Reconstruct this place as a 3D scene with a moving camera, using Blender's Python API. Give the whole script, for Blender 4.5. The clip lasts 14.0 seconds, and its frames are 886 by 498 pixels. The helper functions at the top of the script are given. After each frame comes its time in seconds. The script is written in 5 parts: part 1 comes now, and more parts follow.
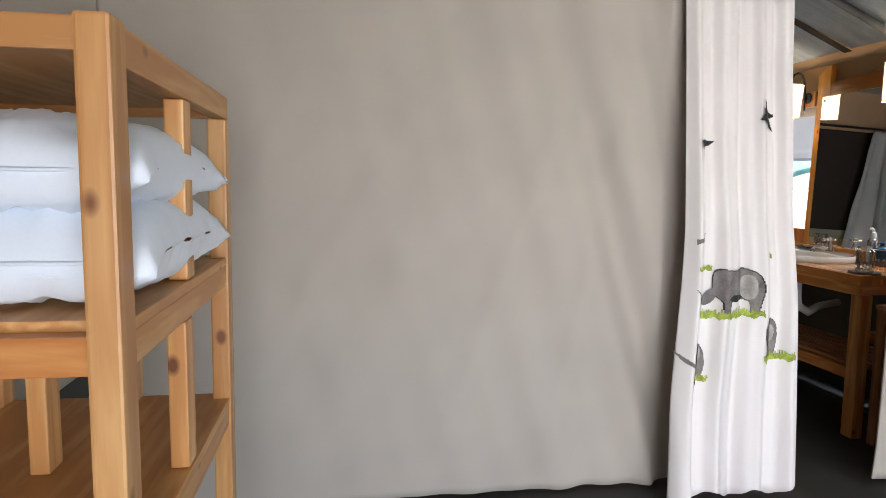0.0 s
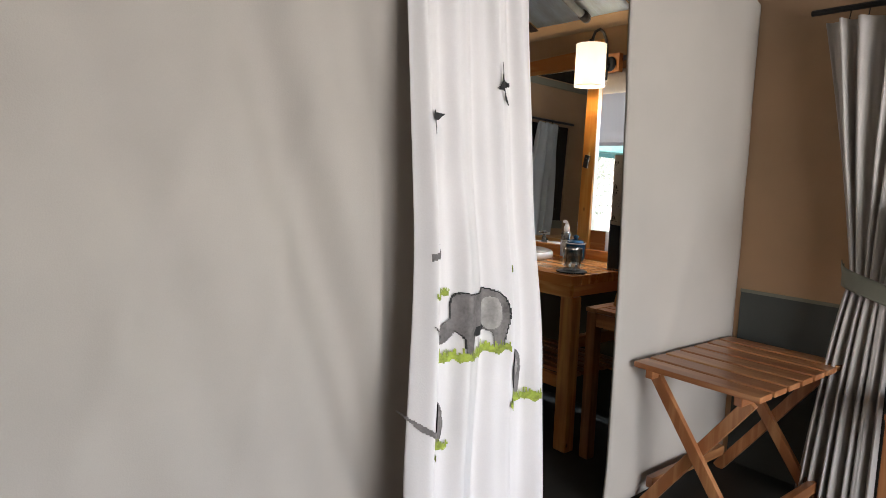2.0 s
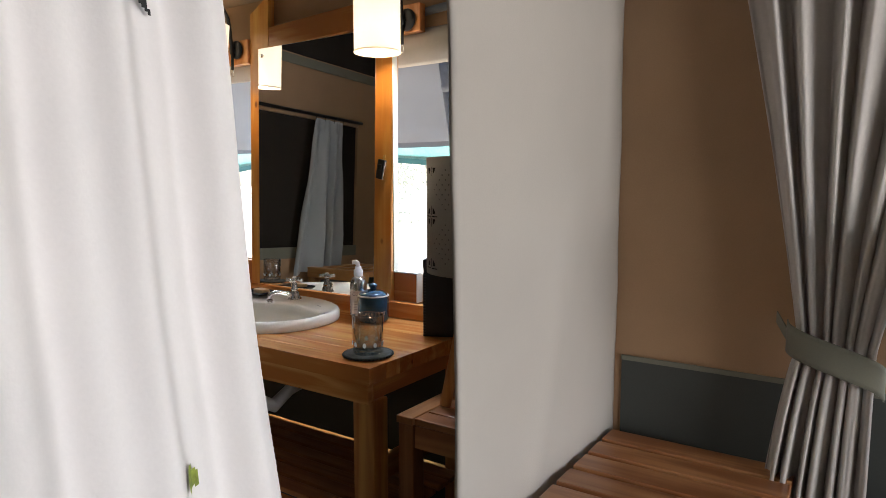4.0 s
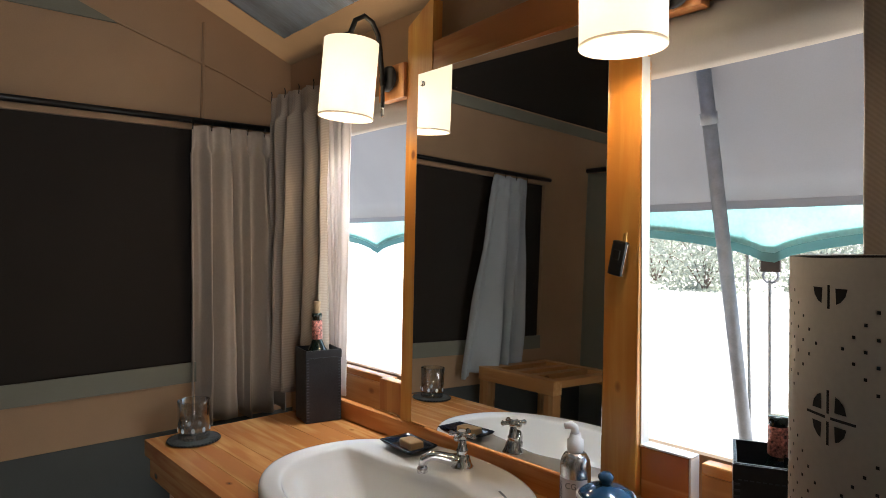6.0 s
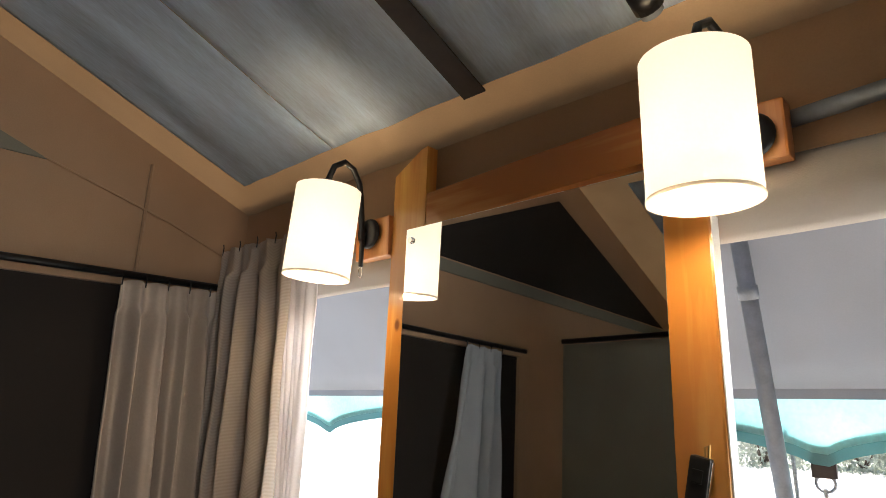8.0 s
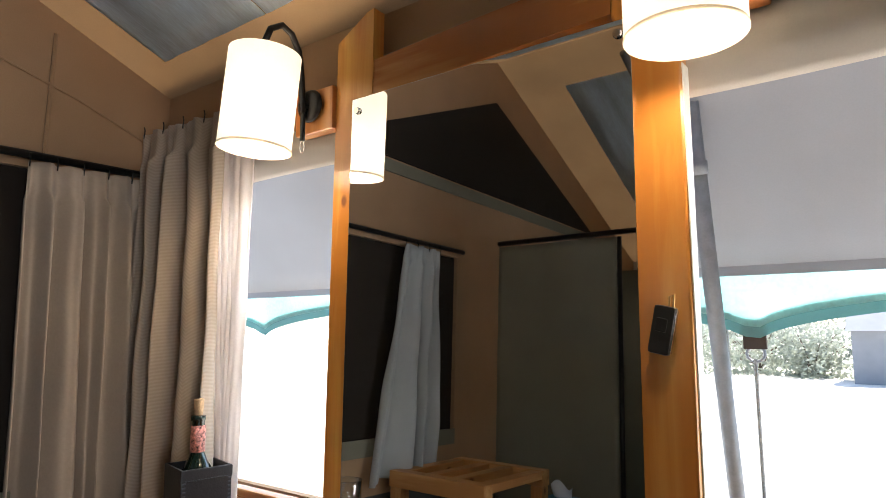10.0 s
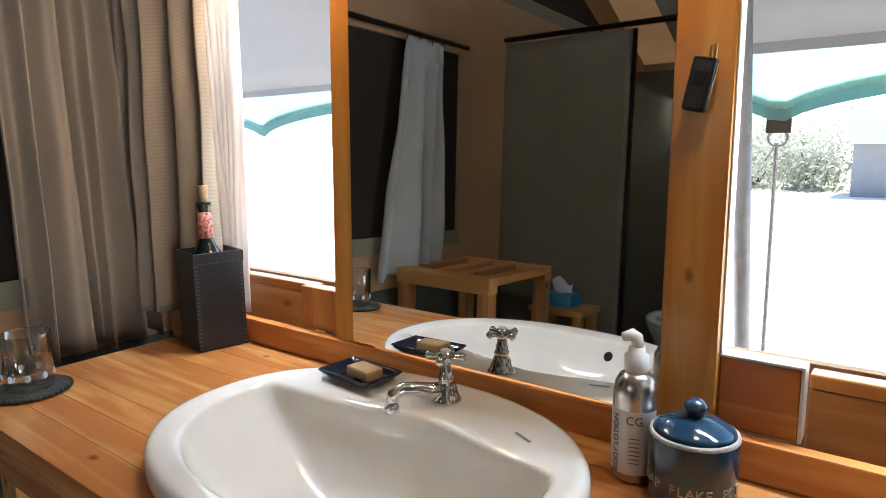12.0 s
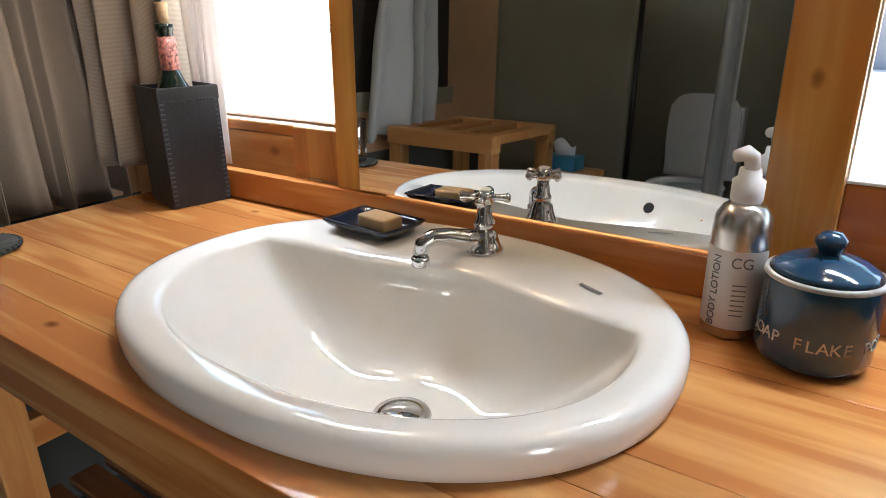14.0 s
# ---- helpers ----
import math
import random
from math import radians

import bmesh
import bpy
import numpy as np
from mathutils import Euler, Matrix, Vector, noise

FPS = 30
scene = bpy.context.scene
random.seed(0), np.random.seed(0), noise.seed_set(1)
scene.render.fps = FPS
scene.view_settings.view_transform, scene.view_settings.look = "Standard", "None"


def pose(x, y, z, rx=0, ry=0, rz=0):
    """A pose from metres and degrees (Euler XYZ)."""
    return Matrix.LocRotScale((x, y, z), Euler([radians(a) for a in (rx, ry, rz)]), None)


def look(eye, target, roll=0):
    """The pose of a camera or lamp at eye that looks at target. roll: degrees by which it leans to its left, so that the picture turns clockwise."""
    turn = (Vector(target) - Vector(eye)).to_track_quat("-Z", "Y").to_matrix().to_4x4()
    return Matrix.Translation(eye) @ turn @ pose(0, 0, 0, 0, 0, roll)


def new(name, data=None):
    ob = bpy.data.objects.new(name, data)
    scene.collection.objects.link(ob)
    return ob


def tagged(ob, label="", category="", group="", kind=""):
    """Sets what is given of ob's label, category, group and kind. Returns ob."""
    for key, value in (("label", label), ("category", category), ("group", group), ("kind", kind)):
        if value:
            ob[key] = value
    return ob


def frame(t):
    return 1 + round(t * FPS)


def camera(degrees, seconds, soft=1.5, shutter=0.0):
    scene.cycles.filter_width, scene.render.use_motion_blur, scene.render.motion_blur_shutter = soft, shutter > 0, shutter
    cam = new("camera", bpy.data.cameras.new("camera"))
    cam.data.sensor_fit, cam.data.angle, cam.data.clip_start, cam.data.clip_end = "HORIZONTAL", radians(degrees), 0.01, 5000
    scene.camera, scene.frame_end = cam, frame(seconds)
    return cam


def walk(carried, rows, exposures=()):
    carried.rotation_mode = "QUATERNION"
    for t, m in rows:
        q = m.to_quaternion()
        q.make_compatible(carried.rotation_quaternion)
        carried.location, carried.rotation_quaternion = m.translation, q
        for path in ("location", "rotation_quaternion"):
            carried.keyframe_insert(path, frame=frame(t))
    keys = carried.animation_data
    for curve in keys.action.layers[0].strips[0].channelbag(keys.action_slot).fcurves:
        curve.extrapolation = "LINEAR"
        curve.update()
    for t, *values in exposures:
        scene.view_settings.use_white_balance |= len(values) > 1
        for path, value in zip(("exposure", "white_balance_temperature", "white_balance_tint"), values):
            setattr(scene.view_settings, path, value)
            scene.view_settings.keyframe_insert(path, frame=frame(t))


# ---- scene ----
cam = camera(69.3, 14.0, soft=0.7)
PATH = [
    (0, (3.531, -3.135, 1.302), (1.565, -2.832, 1.093), 0.8),
    (0.5, (3.362, -3.114, 1.311), (1.43, -2.653, 1.073), 1.2),
    (0.8, (3.256, -3.111, 1.336), (1.363, -2.52, 1.075), 1.9),
    (1, (3.125, -3.126, 1.338), (1.29, -2.378, 1.067), 2.1),
    (1.5, (2.83, -2.994, 1.303), (1.115, -1.995, 1.054), 1.7),
    (2, (2.585, -2.823, 1.315), (1.029, -1.589, 1.075), 1.8),
    (2.5, (2.308, -2.602, 1.327), (0.98, -1.124, 1.096), 2.1),
    (2.7, (2.249, -2.511, 1.314), (0.986, -0.975, 1.092), 1.9),
    (4.8, (1.46, -1.456, 1.374), (0.36, 0.202, 1.171), -0.1),
    (5, (1.39, -1.384, 1.38), (0.173, 0.19, 1.177), -0.3),
    (5.5, (1.192, -1.23, 1.393), (-0.227, 0.175, 1.273), -0.1),
    (5.6, (1.153, -1.199, 1.408), (-0.291, 0.181, 1.301), -0.5),
    (6, (1.029, -1.139, 1.43), (-0.474, 0.18, 1.402), 0.0),
    (6.5, (0.848, -1.038, 1.525), (-0.66, 0.253, 1.762), 0.3),
    (7, (0.77, -1.003, 1.538), (-0.701, 0.284, 1.959), 0.8),
    (7.5, (0.732, -0.998, 1.521), (-0.672, 0.346, 1.994), 1.0),
    (10.1, (0.602, -0.965, 1.399), (-0.591, 0.627, 1.605), -0.5),
    (10.5, (0.583, -0.95, 1.377), (-0.618, 0.649, 1.422), -0.7),
    (11, (0.57, -0.944, 1.347), (-0.629, 0.655, 1.26), -0.3),
    (11.5, (0.567, -0.921, 1.338), (-0.644, 0.656, 1.124), -0.8),
    (12, (0.548, -0.93, 1.321), (-0.645, 0.642, 0.996), -0.8),
    (12.5, (0.504, -0.934, 1.277), (-0.672, 0.627, 0.854), -0.5),
    (13, (0.457, -0.921, 1.242), (-0.717, 0.604, 0.7), -0.9),
    (13.5, (0.432, -0.899, 1.217), (-0.72, 0.615, 0.601), -0.8),
    (14, (0.363, -0.831, 1.202), (-0.714, 0.71, 0.518), -0.9),
]
EXPOSURE = [(0.0, 1.8), (2.7, 1.7), (5.0, 1.58), (7.5, 1.62), (10.1, 1.85), (12.0, 2.0), (14.0, 2.2)]
walk(cam, [(t, look(eye, target, roll)) for t, eye, target, roll in PATH], EXPOSURE)

# ---- world, sun and added daylight lamps ----
world = bpy.data.worlds.new("world")
scene.world = world
world.use_nodes = True
wn = world.node_tree.nodes
sky = wn.new("ShaderNodeTexSky")
sky.sky_type = "NISHITA"
sky.sun_disc = False
sky.sun_elevation = radians(58)
sky.sun_rotation = radians(20)
wn["Background"].inputs["Strength"].default_value = 0.15
world.node_tree.links.new(sky.outputs[0], wn["Background"].inputs["Color"])
sun = new("sun", bpy.data.lights.new("sun", "SUN"))
sun.data.energy, sun.data.angle, sun.data.color = 5.0, radians(0.6), (1.0, 0.95, 0.88)
sun.matrix_world = look((2, 6, 12), (0, 0, 0))


def area(name, eye, target, w, h, power, color=(1, 1, 1)):
    li = bpy.data.lights.new(name, "AREA")
    li.shape, li.size, li.size_y, li.energy, li.color = "RECTANGLE", w, h, power, color
    ob = new(name, li)
    ob.matrix_world = look(eye, target)
    return ob


# added lamp in the unseen front doorway, aimed to brighten the bedroom's north side
area("front_fill", (5.9, -2.0, 1.0), (1.2, -0.9, -0.25), 3.0, 1.7, 23, (0.97, 0.955, 0.98)).data.spread = radians(105)
# added lamp hidden under the fly sheet, for sky light through the bathroom window
area("window_fill", (-0.05, 0.145, 1.875), (-0.05, -0.42, 0.80), 2.0, 0.07, 6.5, (0.74, 0.87, 1.0)).data.spread = radians(100)


# ---- materials ----
def mat(name, color, rough=0.6, metal=0.0, vary=0.12, scale=6.0, fine=120.0, bump=0.1, stretch=(1, 1, 1), coat=0.0, trans=0.0, ior=1.45, sheen=0.0):
    m = bpy.data.materials.new(name)
    m.use_nodes = True
    nt = m.node_tree
    N, L = nt.nodes, nt.links
    b = N["Principled BSDF"]
    b.inputs["Roughness"].default_value = rough
    b.inputs["Metallic"].default_value = metal
    b.inputs["IOR"].default_value = ior
    b.inputs["Coat Weight"].default_value = coat
    b.inputs["Transmission Weight"].default_value = trans
    b.inputs["Sheen Weight"].default_value = sheen
    tc = N.new("ShaderNodeTexCoord")
    mp = N.new("ShaderNodeMapping")
    mp.inputs["Scale"].default_value = stretch
    L.new(tc.outputs["Object"], mp.inputs["Vector"])
    n1 = N.new("ShaderNodeTexNoise")
    n1.inputs["Scale"].default_value, n1.inputs["Detail"].default_value = scale, 5
    n2 = N.new("ShaderNodeTexNoise")
    n2.inputs["Scale"].default_value, n2.inputs["Detail"].default_value = fine, 3
    L.new(mp.outputs[0], n1.inputs["Vector"])
    L.new(mp.outputs[0], n2.inputs["Vector"])
    ad = N.new("ShaderNodeMath")
    ad.operation = "MULTIPLY_ADD"
    ad.inputs[1].default_value = 0.35
    L.new(n2.outputs["Fac"], ad.inputs[0])
    L.new(n1.outputs["Fac"], ad.inputs[2])
    rp = N.new("ShaderNodeValToRGB")
    lo = [c * (1 - vary) for c in color]
    hi = [min(1, c * (1 + vary)) for c in color]
    rp.color_ramp.elements[0].position, rp.color_ramp.elements[1].position = 0.45, 0.9
    rp.color_ramp.elements[0].color, rp.color_ramp.elements[1].color = (*lo, 1), (*hi, 1)
    L.new(ad.outputs[0], rp.inputs[0])
    L.new(rp.outputs[0], b.inputs["Base Color"])
    if bump:
        bu = N.new("ShaderNodeBump")
        bu.inputs["Strength"].default_value, bu.inputs["Distance"].default_value = bump, 0.004
        L.new(ad.outputs[0], bu.inputs["Height"])
        L.new(bu.outputs[0], b.inputs["Normal"])
    return m


def wood(name, light, dark, axis, rough=0.35, knots=True, coat=0.25, knot_scale=7.5, knot_size=0.08):
    """Pine with long grain along axis, boards of slightly different tone, and round knots."""
    m = bpy.data.materials.new(name)
    m.use_nodes = True
    nt = m.node_tree
    N, L = nt.nodes, nt.links
    b = N["Principled BSDF"]
    b.inputs["Roughness"].default_value, b.inputs["Coat Weight"].default_value = rough, coat
    b.inputs["Coat Roughness"].default_value = 0.25
    tc = N.new("ShaderNodeTexCoord")
    info = N.new("ShaderNodeObjectInfo")
    off = N.new("ShaderNodeVectorMath")
    off.operation = "MULTIPLY_ADD"
    off.inputs[1].default_value = (7.0, 5.0, 3.0)
    L.new(info.outputs["Random"], off.inputs[0])
    L.new(tc.outputs["Object"], off.inputs[2])
    st = [1.0, 1.0, 1.0]
    st["xyz".index(axis)] = 0.07
    mp = N.new("ShaderNodeMapping")
    mp.inputs["Scale"].default_value = st
    L.new(off.outputs[0], mp.inputs["Vector"])
    n1 = N.new("ShaderNodeTexNoise")
    n1.inputs["Scale"].default_value, n1.inputs["Detail"].default_value, n1.inputs["Distortion"].default_value = 28, 6, 0.6
    n2 = N.new("ShaderNodeTexNoise")
    n2.inputs["Scale"].default_value, n2.inputs["Detail"].default_value = 7, 3
    n3 = N.new("ShaderNodeTexNoise")
    n3.inputs["Scale"].default_value, n3.inputs["Detail"].default_value = 160, 3
    broad = N.new("ShaderNodeMapping")
    broad.inputs["Scale"].default_value = [0.3 if k == axis else 1.0 for k in "xyz"]
    L.new(off.outputs[0], broad.inputs["Vector"])
    L.new(broad.outputs[0], n2.inputs["Vector"])
    for n in (n1, n3):
        L.new(mp.outputs[0], n.inputs["Vector"])
    mx = N.new("ShaderNodeMath")
    mx.operation = "MULTIPLY_ADD"
    mx.inputs[1].default_value = 0.8
    L.new(n2.outputs["Fac"], mx.inputs[0])
    L.new(n1.outputs["Fac"], mx.inputs[2])
    rp = N.new("ShaderNodeValToRGB")
    rp.color_ramp.elements[0].position, rp.color_ramp.elements[1].position = 0.68, 0.97
    rp.color_ramp.elements[0].color, rp.color_ramp.elements[1].color = (*light, 1), (*dark, 1)
    L.new(mx.outputs[0], rp.inputs[0])
    tone = N.new("ShaderNodeHueSaturation")
    vr = N.new("ShaderNodeMapRange")
    vr.inputs[3].default_value, vr.inputs[4].default_value = 0.86, 1.10
    L.new(info.outputs["Random"], vr.inputs[0])
    L.new(vr.outputs[0], tone.inputs["Value"])
    L.new(rp.outputs[0], tone.inputs["Color"])
    out = tone.outputs[0]
    if knots:
        ks = [1.0, 1.0, 1.0]
        ks["xyz".index(axis)] = 0.62
        km = N.new("ShaderNodeMapping")
        km.inputs["Scale"].default_value = ks
        L.new(off.outputs[0], km.inputs["Vector"])
        vo = N.new("ShaderNodeTexVoronoi")
        vo.inputs["Scale"].default_value = knot_scale
        L.new(km.outputs[0], vo.inputs["Vector"])
        kr = N.new("ShaderNodeValToRGB")
        kr.color_ramp.elements[0].position, kr.color_ramp.elements[1].position = knot_size * 0.5, knot_size
        kr.color_ramp.elements[0].color, kr.color_ramp.elements[1].color = (1, 1, 1, 1), (0, 0, 0, 1)
        L.new(vo.outputs["Distance"], kr.inputs[0])
        kx = N.new("ShaderNodeMix")
        kx.data_type = "RGBA"
        kx.inputs["B"].default_value = (dark[0] * 0.32, dark[1] * 0.22, dark[2] * 0.2, 1)
        L.new(kr.outputs[0], kx.inputs["Factor"])
        L.new(out, kx.inputs["A"])
        out = kx.outputs["Result"]
    L.new(out, b.inputs["Base Color"])
    bu = N.new("ShaderNodeBump")
    bu.inputs["Strength"].default_value, bu.inputs["Distance"].default_value = 0.12, 0.002
    L.new(n3.outputs["Fac"], bu.inputs["Height"])
    L.new(bu.outputs[0], b.inputs["Normal"])
    return m


def cloth_mat(name, color, rough=0.85, vary=0.1, trans=0.0, weave=260.0, bump=0.25):
    """Woven canvas: a fine weave, soft stains, and some light let through."""
    m = mat(name, color, rough, 0, vary, 3.0, weave, bump, sheen=0.15)
    if trans:
        nt = m.node_tree
        N, L = nt.nodes, nt.links
        tr = N.new("ShaderNodeBsdfTranslucent")
        mx = N.new("ShaderNodeMixShader")
        mx.inputs[0].default_value = trans
        L.new(N["Color Ramp"].outputs[0], tr.inputs["Color"])
        L.new(N["Principled BSDF"].outputs[0], mx.inputs[1])
        L.new(tr.outputs[0], mx.inputs[2])
        L.new(mx.outputs[0], N["Material Output"].inputs["Surface"])
    return m


def glow_mat(name, color, strength):
    m = mat(name, color, 0.8, 0, 0.05, 40, 300, 0.1)
    b = m.node_tree.nodes["Principled BSDF"]
    b.inputs["Emission Color"].default_value = (*color, 1)
    b.inputs["Emission Strength"].default_value = strength
    return m


PINE_L, PINE_D = (0.68, 0.345, 0.115), (0.47, 0.170, 0.045)
pine_x = wood("pine_along_x", PINE_L, PINE_D, "x", 0.22)
pine_y = wood("pine_along_y", PINE_L, PINE_D, "y", 0.32)
pine_z = wood("pine_along_z", PINE_L, PINE_D, "z", 0.32)
# yellower pine for the mirror posts: the wall lamps' glow is in the colour
lamplit_z = wood("lamplit_pine_z", (0.70, 0.40, 0.10), (0.55, 0.22, 0.04), "z", 0.3)
pale_x = wood("pale_pine_x", (0.66, 0.385, 0.155), (0.48, 0.22, 0.07), "x", 0.45, coat=0.1, knot_scale=9.0, knot_size=0.14)
pale_y = wood("pale_pine_y", (0.66, 0.385, 0.155), (0.48, 0.22, 0.07), "y", 0.45, coat=0.1, knot_scale=9.0, knot_size=0.14)
pale_z = wood("pale_pine_z", (0.66, 0.385, 0.155), (0.48, 0.22, 0.07), "z", 0.45, coat=0.1, knot_scale=9.0, knot_size=0.14)
teak_x = wood("oiled_teak_x", (0.5, 0.24, 0.1), (0.32, 0.12, 0.045), "x", 0.3, knots=False)
teak_y = wood("oiled_teak_y", (0.5, 0.24, 0.1), (0.32, 0.12, 0.045), "y", 0.3, knots=False)
teak_z = wood("oiled_teak_z", (0.5, 0.24, 0.1), (0.32, 0.12, 0.045), "z", 0.3, knots=False)
canvas_tan = cloth_mat("tan_canvas", (0.37, 0.24, 0.14), trans=0.2)
canvas_grey = cloth_mat("beige_grey_canvas", (0.46, 0.42, 0.375), vary=0.05, weave=300, trans=0.1)
canvas_olive = cloth_mat("olive_canvas", (0.17, 0.165, 0.125))
canvas_dark = mat("dark_green_canvas", (0.06, 0.064, 0.058), 0.85, 0, 0.12, 3, 260, 0.25)
mesh_dark = mat("dark_brown_mesh", (0.013, 0.009, 0.006), 0.9, 0, 0.15, 4, 300, 0.1)
roof_grey = cloth_mat("grey_roof_canvas", (0.54, 0.65, 0.78), vary=0.3, trans=0.55, weave=60)
roof_grey.node_tree.nodes["Mapping"].inputs["Scale"].default_value = (3.5, 0.55, 0.55)
fly_grey = cloth_mat("grey_fly_canvas", (0.25, 0.265, 0.30), vary=0.06, trans=0.3)
roof_outer = cloth_mat("tan_roof_canvas", (0.35, 0.26, 0.17), vary=0.1, trans=0.5)
green_net = cloth_mat("green_shade_net", (0.48, 0.73, 0.72), vary=0.25, trans=0.8, weave=90)
green_band = cloth_mat("dark_green_binding", (0.15, 0.31, 0.32), trans=0.5)
curtain_taupe = cloth_mat("taupe_curtain", (0.46, 0.385, 0.31), trans=0.1, weave=120)
curtain_chevron = cloth_mat("taupe_herringbone_curtain", (0.46, 0.385, 0.31), trans=0.1, weave=120)
cn, ck = curtain_chevron.node_tree.nodes, curtain_chevron.node_tree.links
c_sep, c_zig, c_sum, c_wave, c_mul = cn.new("ShaderNodeSeparateXYZ"), cn.new("ShaderNodeMath"), cn.new("ShaderNodeMath"), cn.new("ShaderNodeMath"), cn.new("ShaderNodeVectorMath")
c_zig.operation, c_sum.operation, c_wave.operation, c_mul.operation = "PINGPONG", "ADD", "SINE", "MULTIPLY"
c_zig.inputs[1].default_value = 0.03
c_scl, c_off = cn.new("ShaderNodeMath"), cn.new("ShaderNodeMath")
c_scl.operation, c_off.operation = "MULTIPLY", "MULTIPLY_ADD"
c_scl.inputs[1].default_value, c_off.inputs[1].default_value, c_off.inputs[2].default_value = 700.0, 0.07, 0.97
ck.new(cn["Texture Coordinate"].outputs["Object"], c_sep.inputs[0])
ck.new(c_sep.outputs["X"], c_zig.inputs[0])
ck.new(c_zig.outputs[0], c_sum.inputs[0])
ck.new(c_sep.outputs["Z"], c_sum.inputs[1])
ck.new(c_sum.outputs[0], c_scl.inputs[0])
ck.new(c_scl.outputs[0], c_wave.inputs[0])
ck.new(c_wave.outputs[0], c_off.inputs[0])
ck.new(cn["Color Ramp"].outputs[0], c_mul.inputs[0])
ck.new(c_off.outputs[0], c_mul.inputs[1])
ck.new(c_mul.outputs[0], cn["Principled BSDF"].inputs["Base Color"])
# on the far curtain this blue stands for cool window light
curtain_blue = cloth_mat("cool_grey_cloth", (0.42, 0.45, 0.47), trans=0.15)
curtain_white = cloth_mat("white_cotton", (0.80, 0.765, 0.755), vary=0.04, trans=0.12, weave=200)
net_white = cloth_mat("sheer_white", (0.82, 0.77, 0.75), trans=0.35)
linen_white = cloth_mat("white_bed_linen", (0.70, 0.77, 0.88), vary=0.04, weave=150, bump=0.15)
floor_mat = mat("dark_groundsheet", (0.024, 0.023, 0.02), 0.6, 0, 0.25, 3, 90, 0.3)
ground_mat = mat("pale_dry_ground", (0.68, 0.64, 0.57), 0.9, 0, 0.2, 0.6, 14, 0.4)
# leaves paler than foliage: the washed-out glare outside is put into their colour
leaf_mat = cloth_mat("glare_paled_leaves", (0.30, 0.33, 0.27), 0.6, 0.4, 0.4, 30, 0.1)
bark_mat = mat("bush_bark", (0.12, 0.09, 0.07), 0.85, 0, 0.3, 20, 90, 0.4)
ceramic = mat("white_glazed_ceramic", (0.80, 0.77, 0.73), 0.07, 0, 0.015, 2, 40, 0.0, coat=0.5)
toilet_white = mat("white_toilet_ceramic", (0.7, 0.75, 0.8), 0.12, 0, 0.02, 2, 40, 0.0)
chrome = mat("chrome", (0.72, 0.72, 0.73), 0.07, 1.0, 0.03, 20, 200, 0.0)
steel = mat("galvanised_steel", (0.17, 0.19, 0.22), 0.45, 0.3, 0.15, 30, 200, 0.05)
alu = mat("brushed_aluminium", (0.62, 0.61, 0.60), 0.27, 1.0, 0.06, 6, 200, 0.05, stretch=(1, 1, 0.2))
black_metal = mat("black_wrought_metal", (0.012, 0.012, 0.012), 0.35, 0.3, 0.3, 20, 200, 0.1)
black_plastic = mat("black_plastic", (0.014, 0.014, 0.015), 0.3, 0, 0.2, 20, 300, 0.05)
leather = mat("black_leather", (0.016, 0.017, 0.02), 0.34, 0, 0.35, 14, 240, 0.35)
thread = mat("dark_thread", (0.05, 0.055, 0.07), 0.7, 0, 0.1, 50, 200, 0.0)
blue_glaze = mat("dark_blue_glaze", (0.014, 0.055, 0.11), 0.09, 0, 0.35, 12, 80, 0.05, coat=0.6)
blue_dark = mat("navy_glaze", (0.010, 0.016, 0.035), 0.1, 0, 0.3, 12, 80, 0.0, coat=0.5)
rim_glaze = mat("worn_pale_rim", (0.42, 0.42, 0.4), 0.3, 0, 0.3, 40, 200, 0.0)
letter_pale = mat("pale_lettering", (0.45, 0.45, 0.43), 0.6, 0, 0.2, 60, 200, 0.0)
ink_grey = mat("grey_ink", (0.16, 0.16, 0.17), 0.6, 0, 0.1, 60, 200, 0.0)
label_paper = mat("silver_white_label", (0.62, 0.6, 0.6), 0.4, 0.25, 0.04, 20, 200, 0.0)
white_plastic = mat("white_plastic", (0.78, 0.78, 0.8), 0.35, 0, 0.03, 20, 200, 0.0)
soap_mat = mat("tan_soap", (0.55, 0.36, 0.18), 0.5, 0, 0.12, 30, 200, 0.05)
cork_mat = mat("cork", (0.5, 0.34, 0.2), 0.8, 0, 0.25, 90, 300, 0.3)
bottle_green = mat("dark_green_glass", (0.004, 0.010, 0.006), 0.05, 0, 0.1, 10, 100, 0.0, coat=0.6)
bead_mat = mat("beadwork", (0.42, 0.16, 0.13), 0.35, 0, 0.95, 130, 260, 0.6)
glass = bpy.data.materials.new("clear_glass")
glass.use_nodes = True
gn, gk = glass.node_tree.nodes, glass.node_tree.links
g_clear, g_gloss, g_mix, g_fres = gn.new("ShaderNodeBsdfTransparent"), gn.new("ShaderNodeBsdfGlossy"), gn.new("ShaderNodeMixShader"), gn.new("ShaderNodeLayerWeight")
g_clear.inputs[0].default_value = (0.93, 0.95, 0.95, 1)
g_gloss.inputs["Roughness"].default_value = 0.03
g_fres.inputs[0].default_value = 0.52
gk.new(g_fres.outputs["Facing"], g_mix.inputs[0])
gk.new(g_clear.outputs[0], g_mix.inputs[1])
gk.new(g_gloss.outputs[0], g_mix.inputs[2])
gk.new(g_mix.outputs[0], gn["Material Output"].inputs["Surface"])
cut_glass = cloth_mat("frosted_pattern", (0.75, 0.8, 0.84), 0.5, 0.1, 0.6)
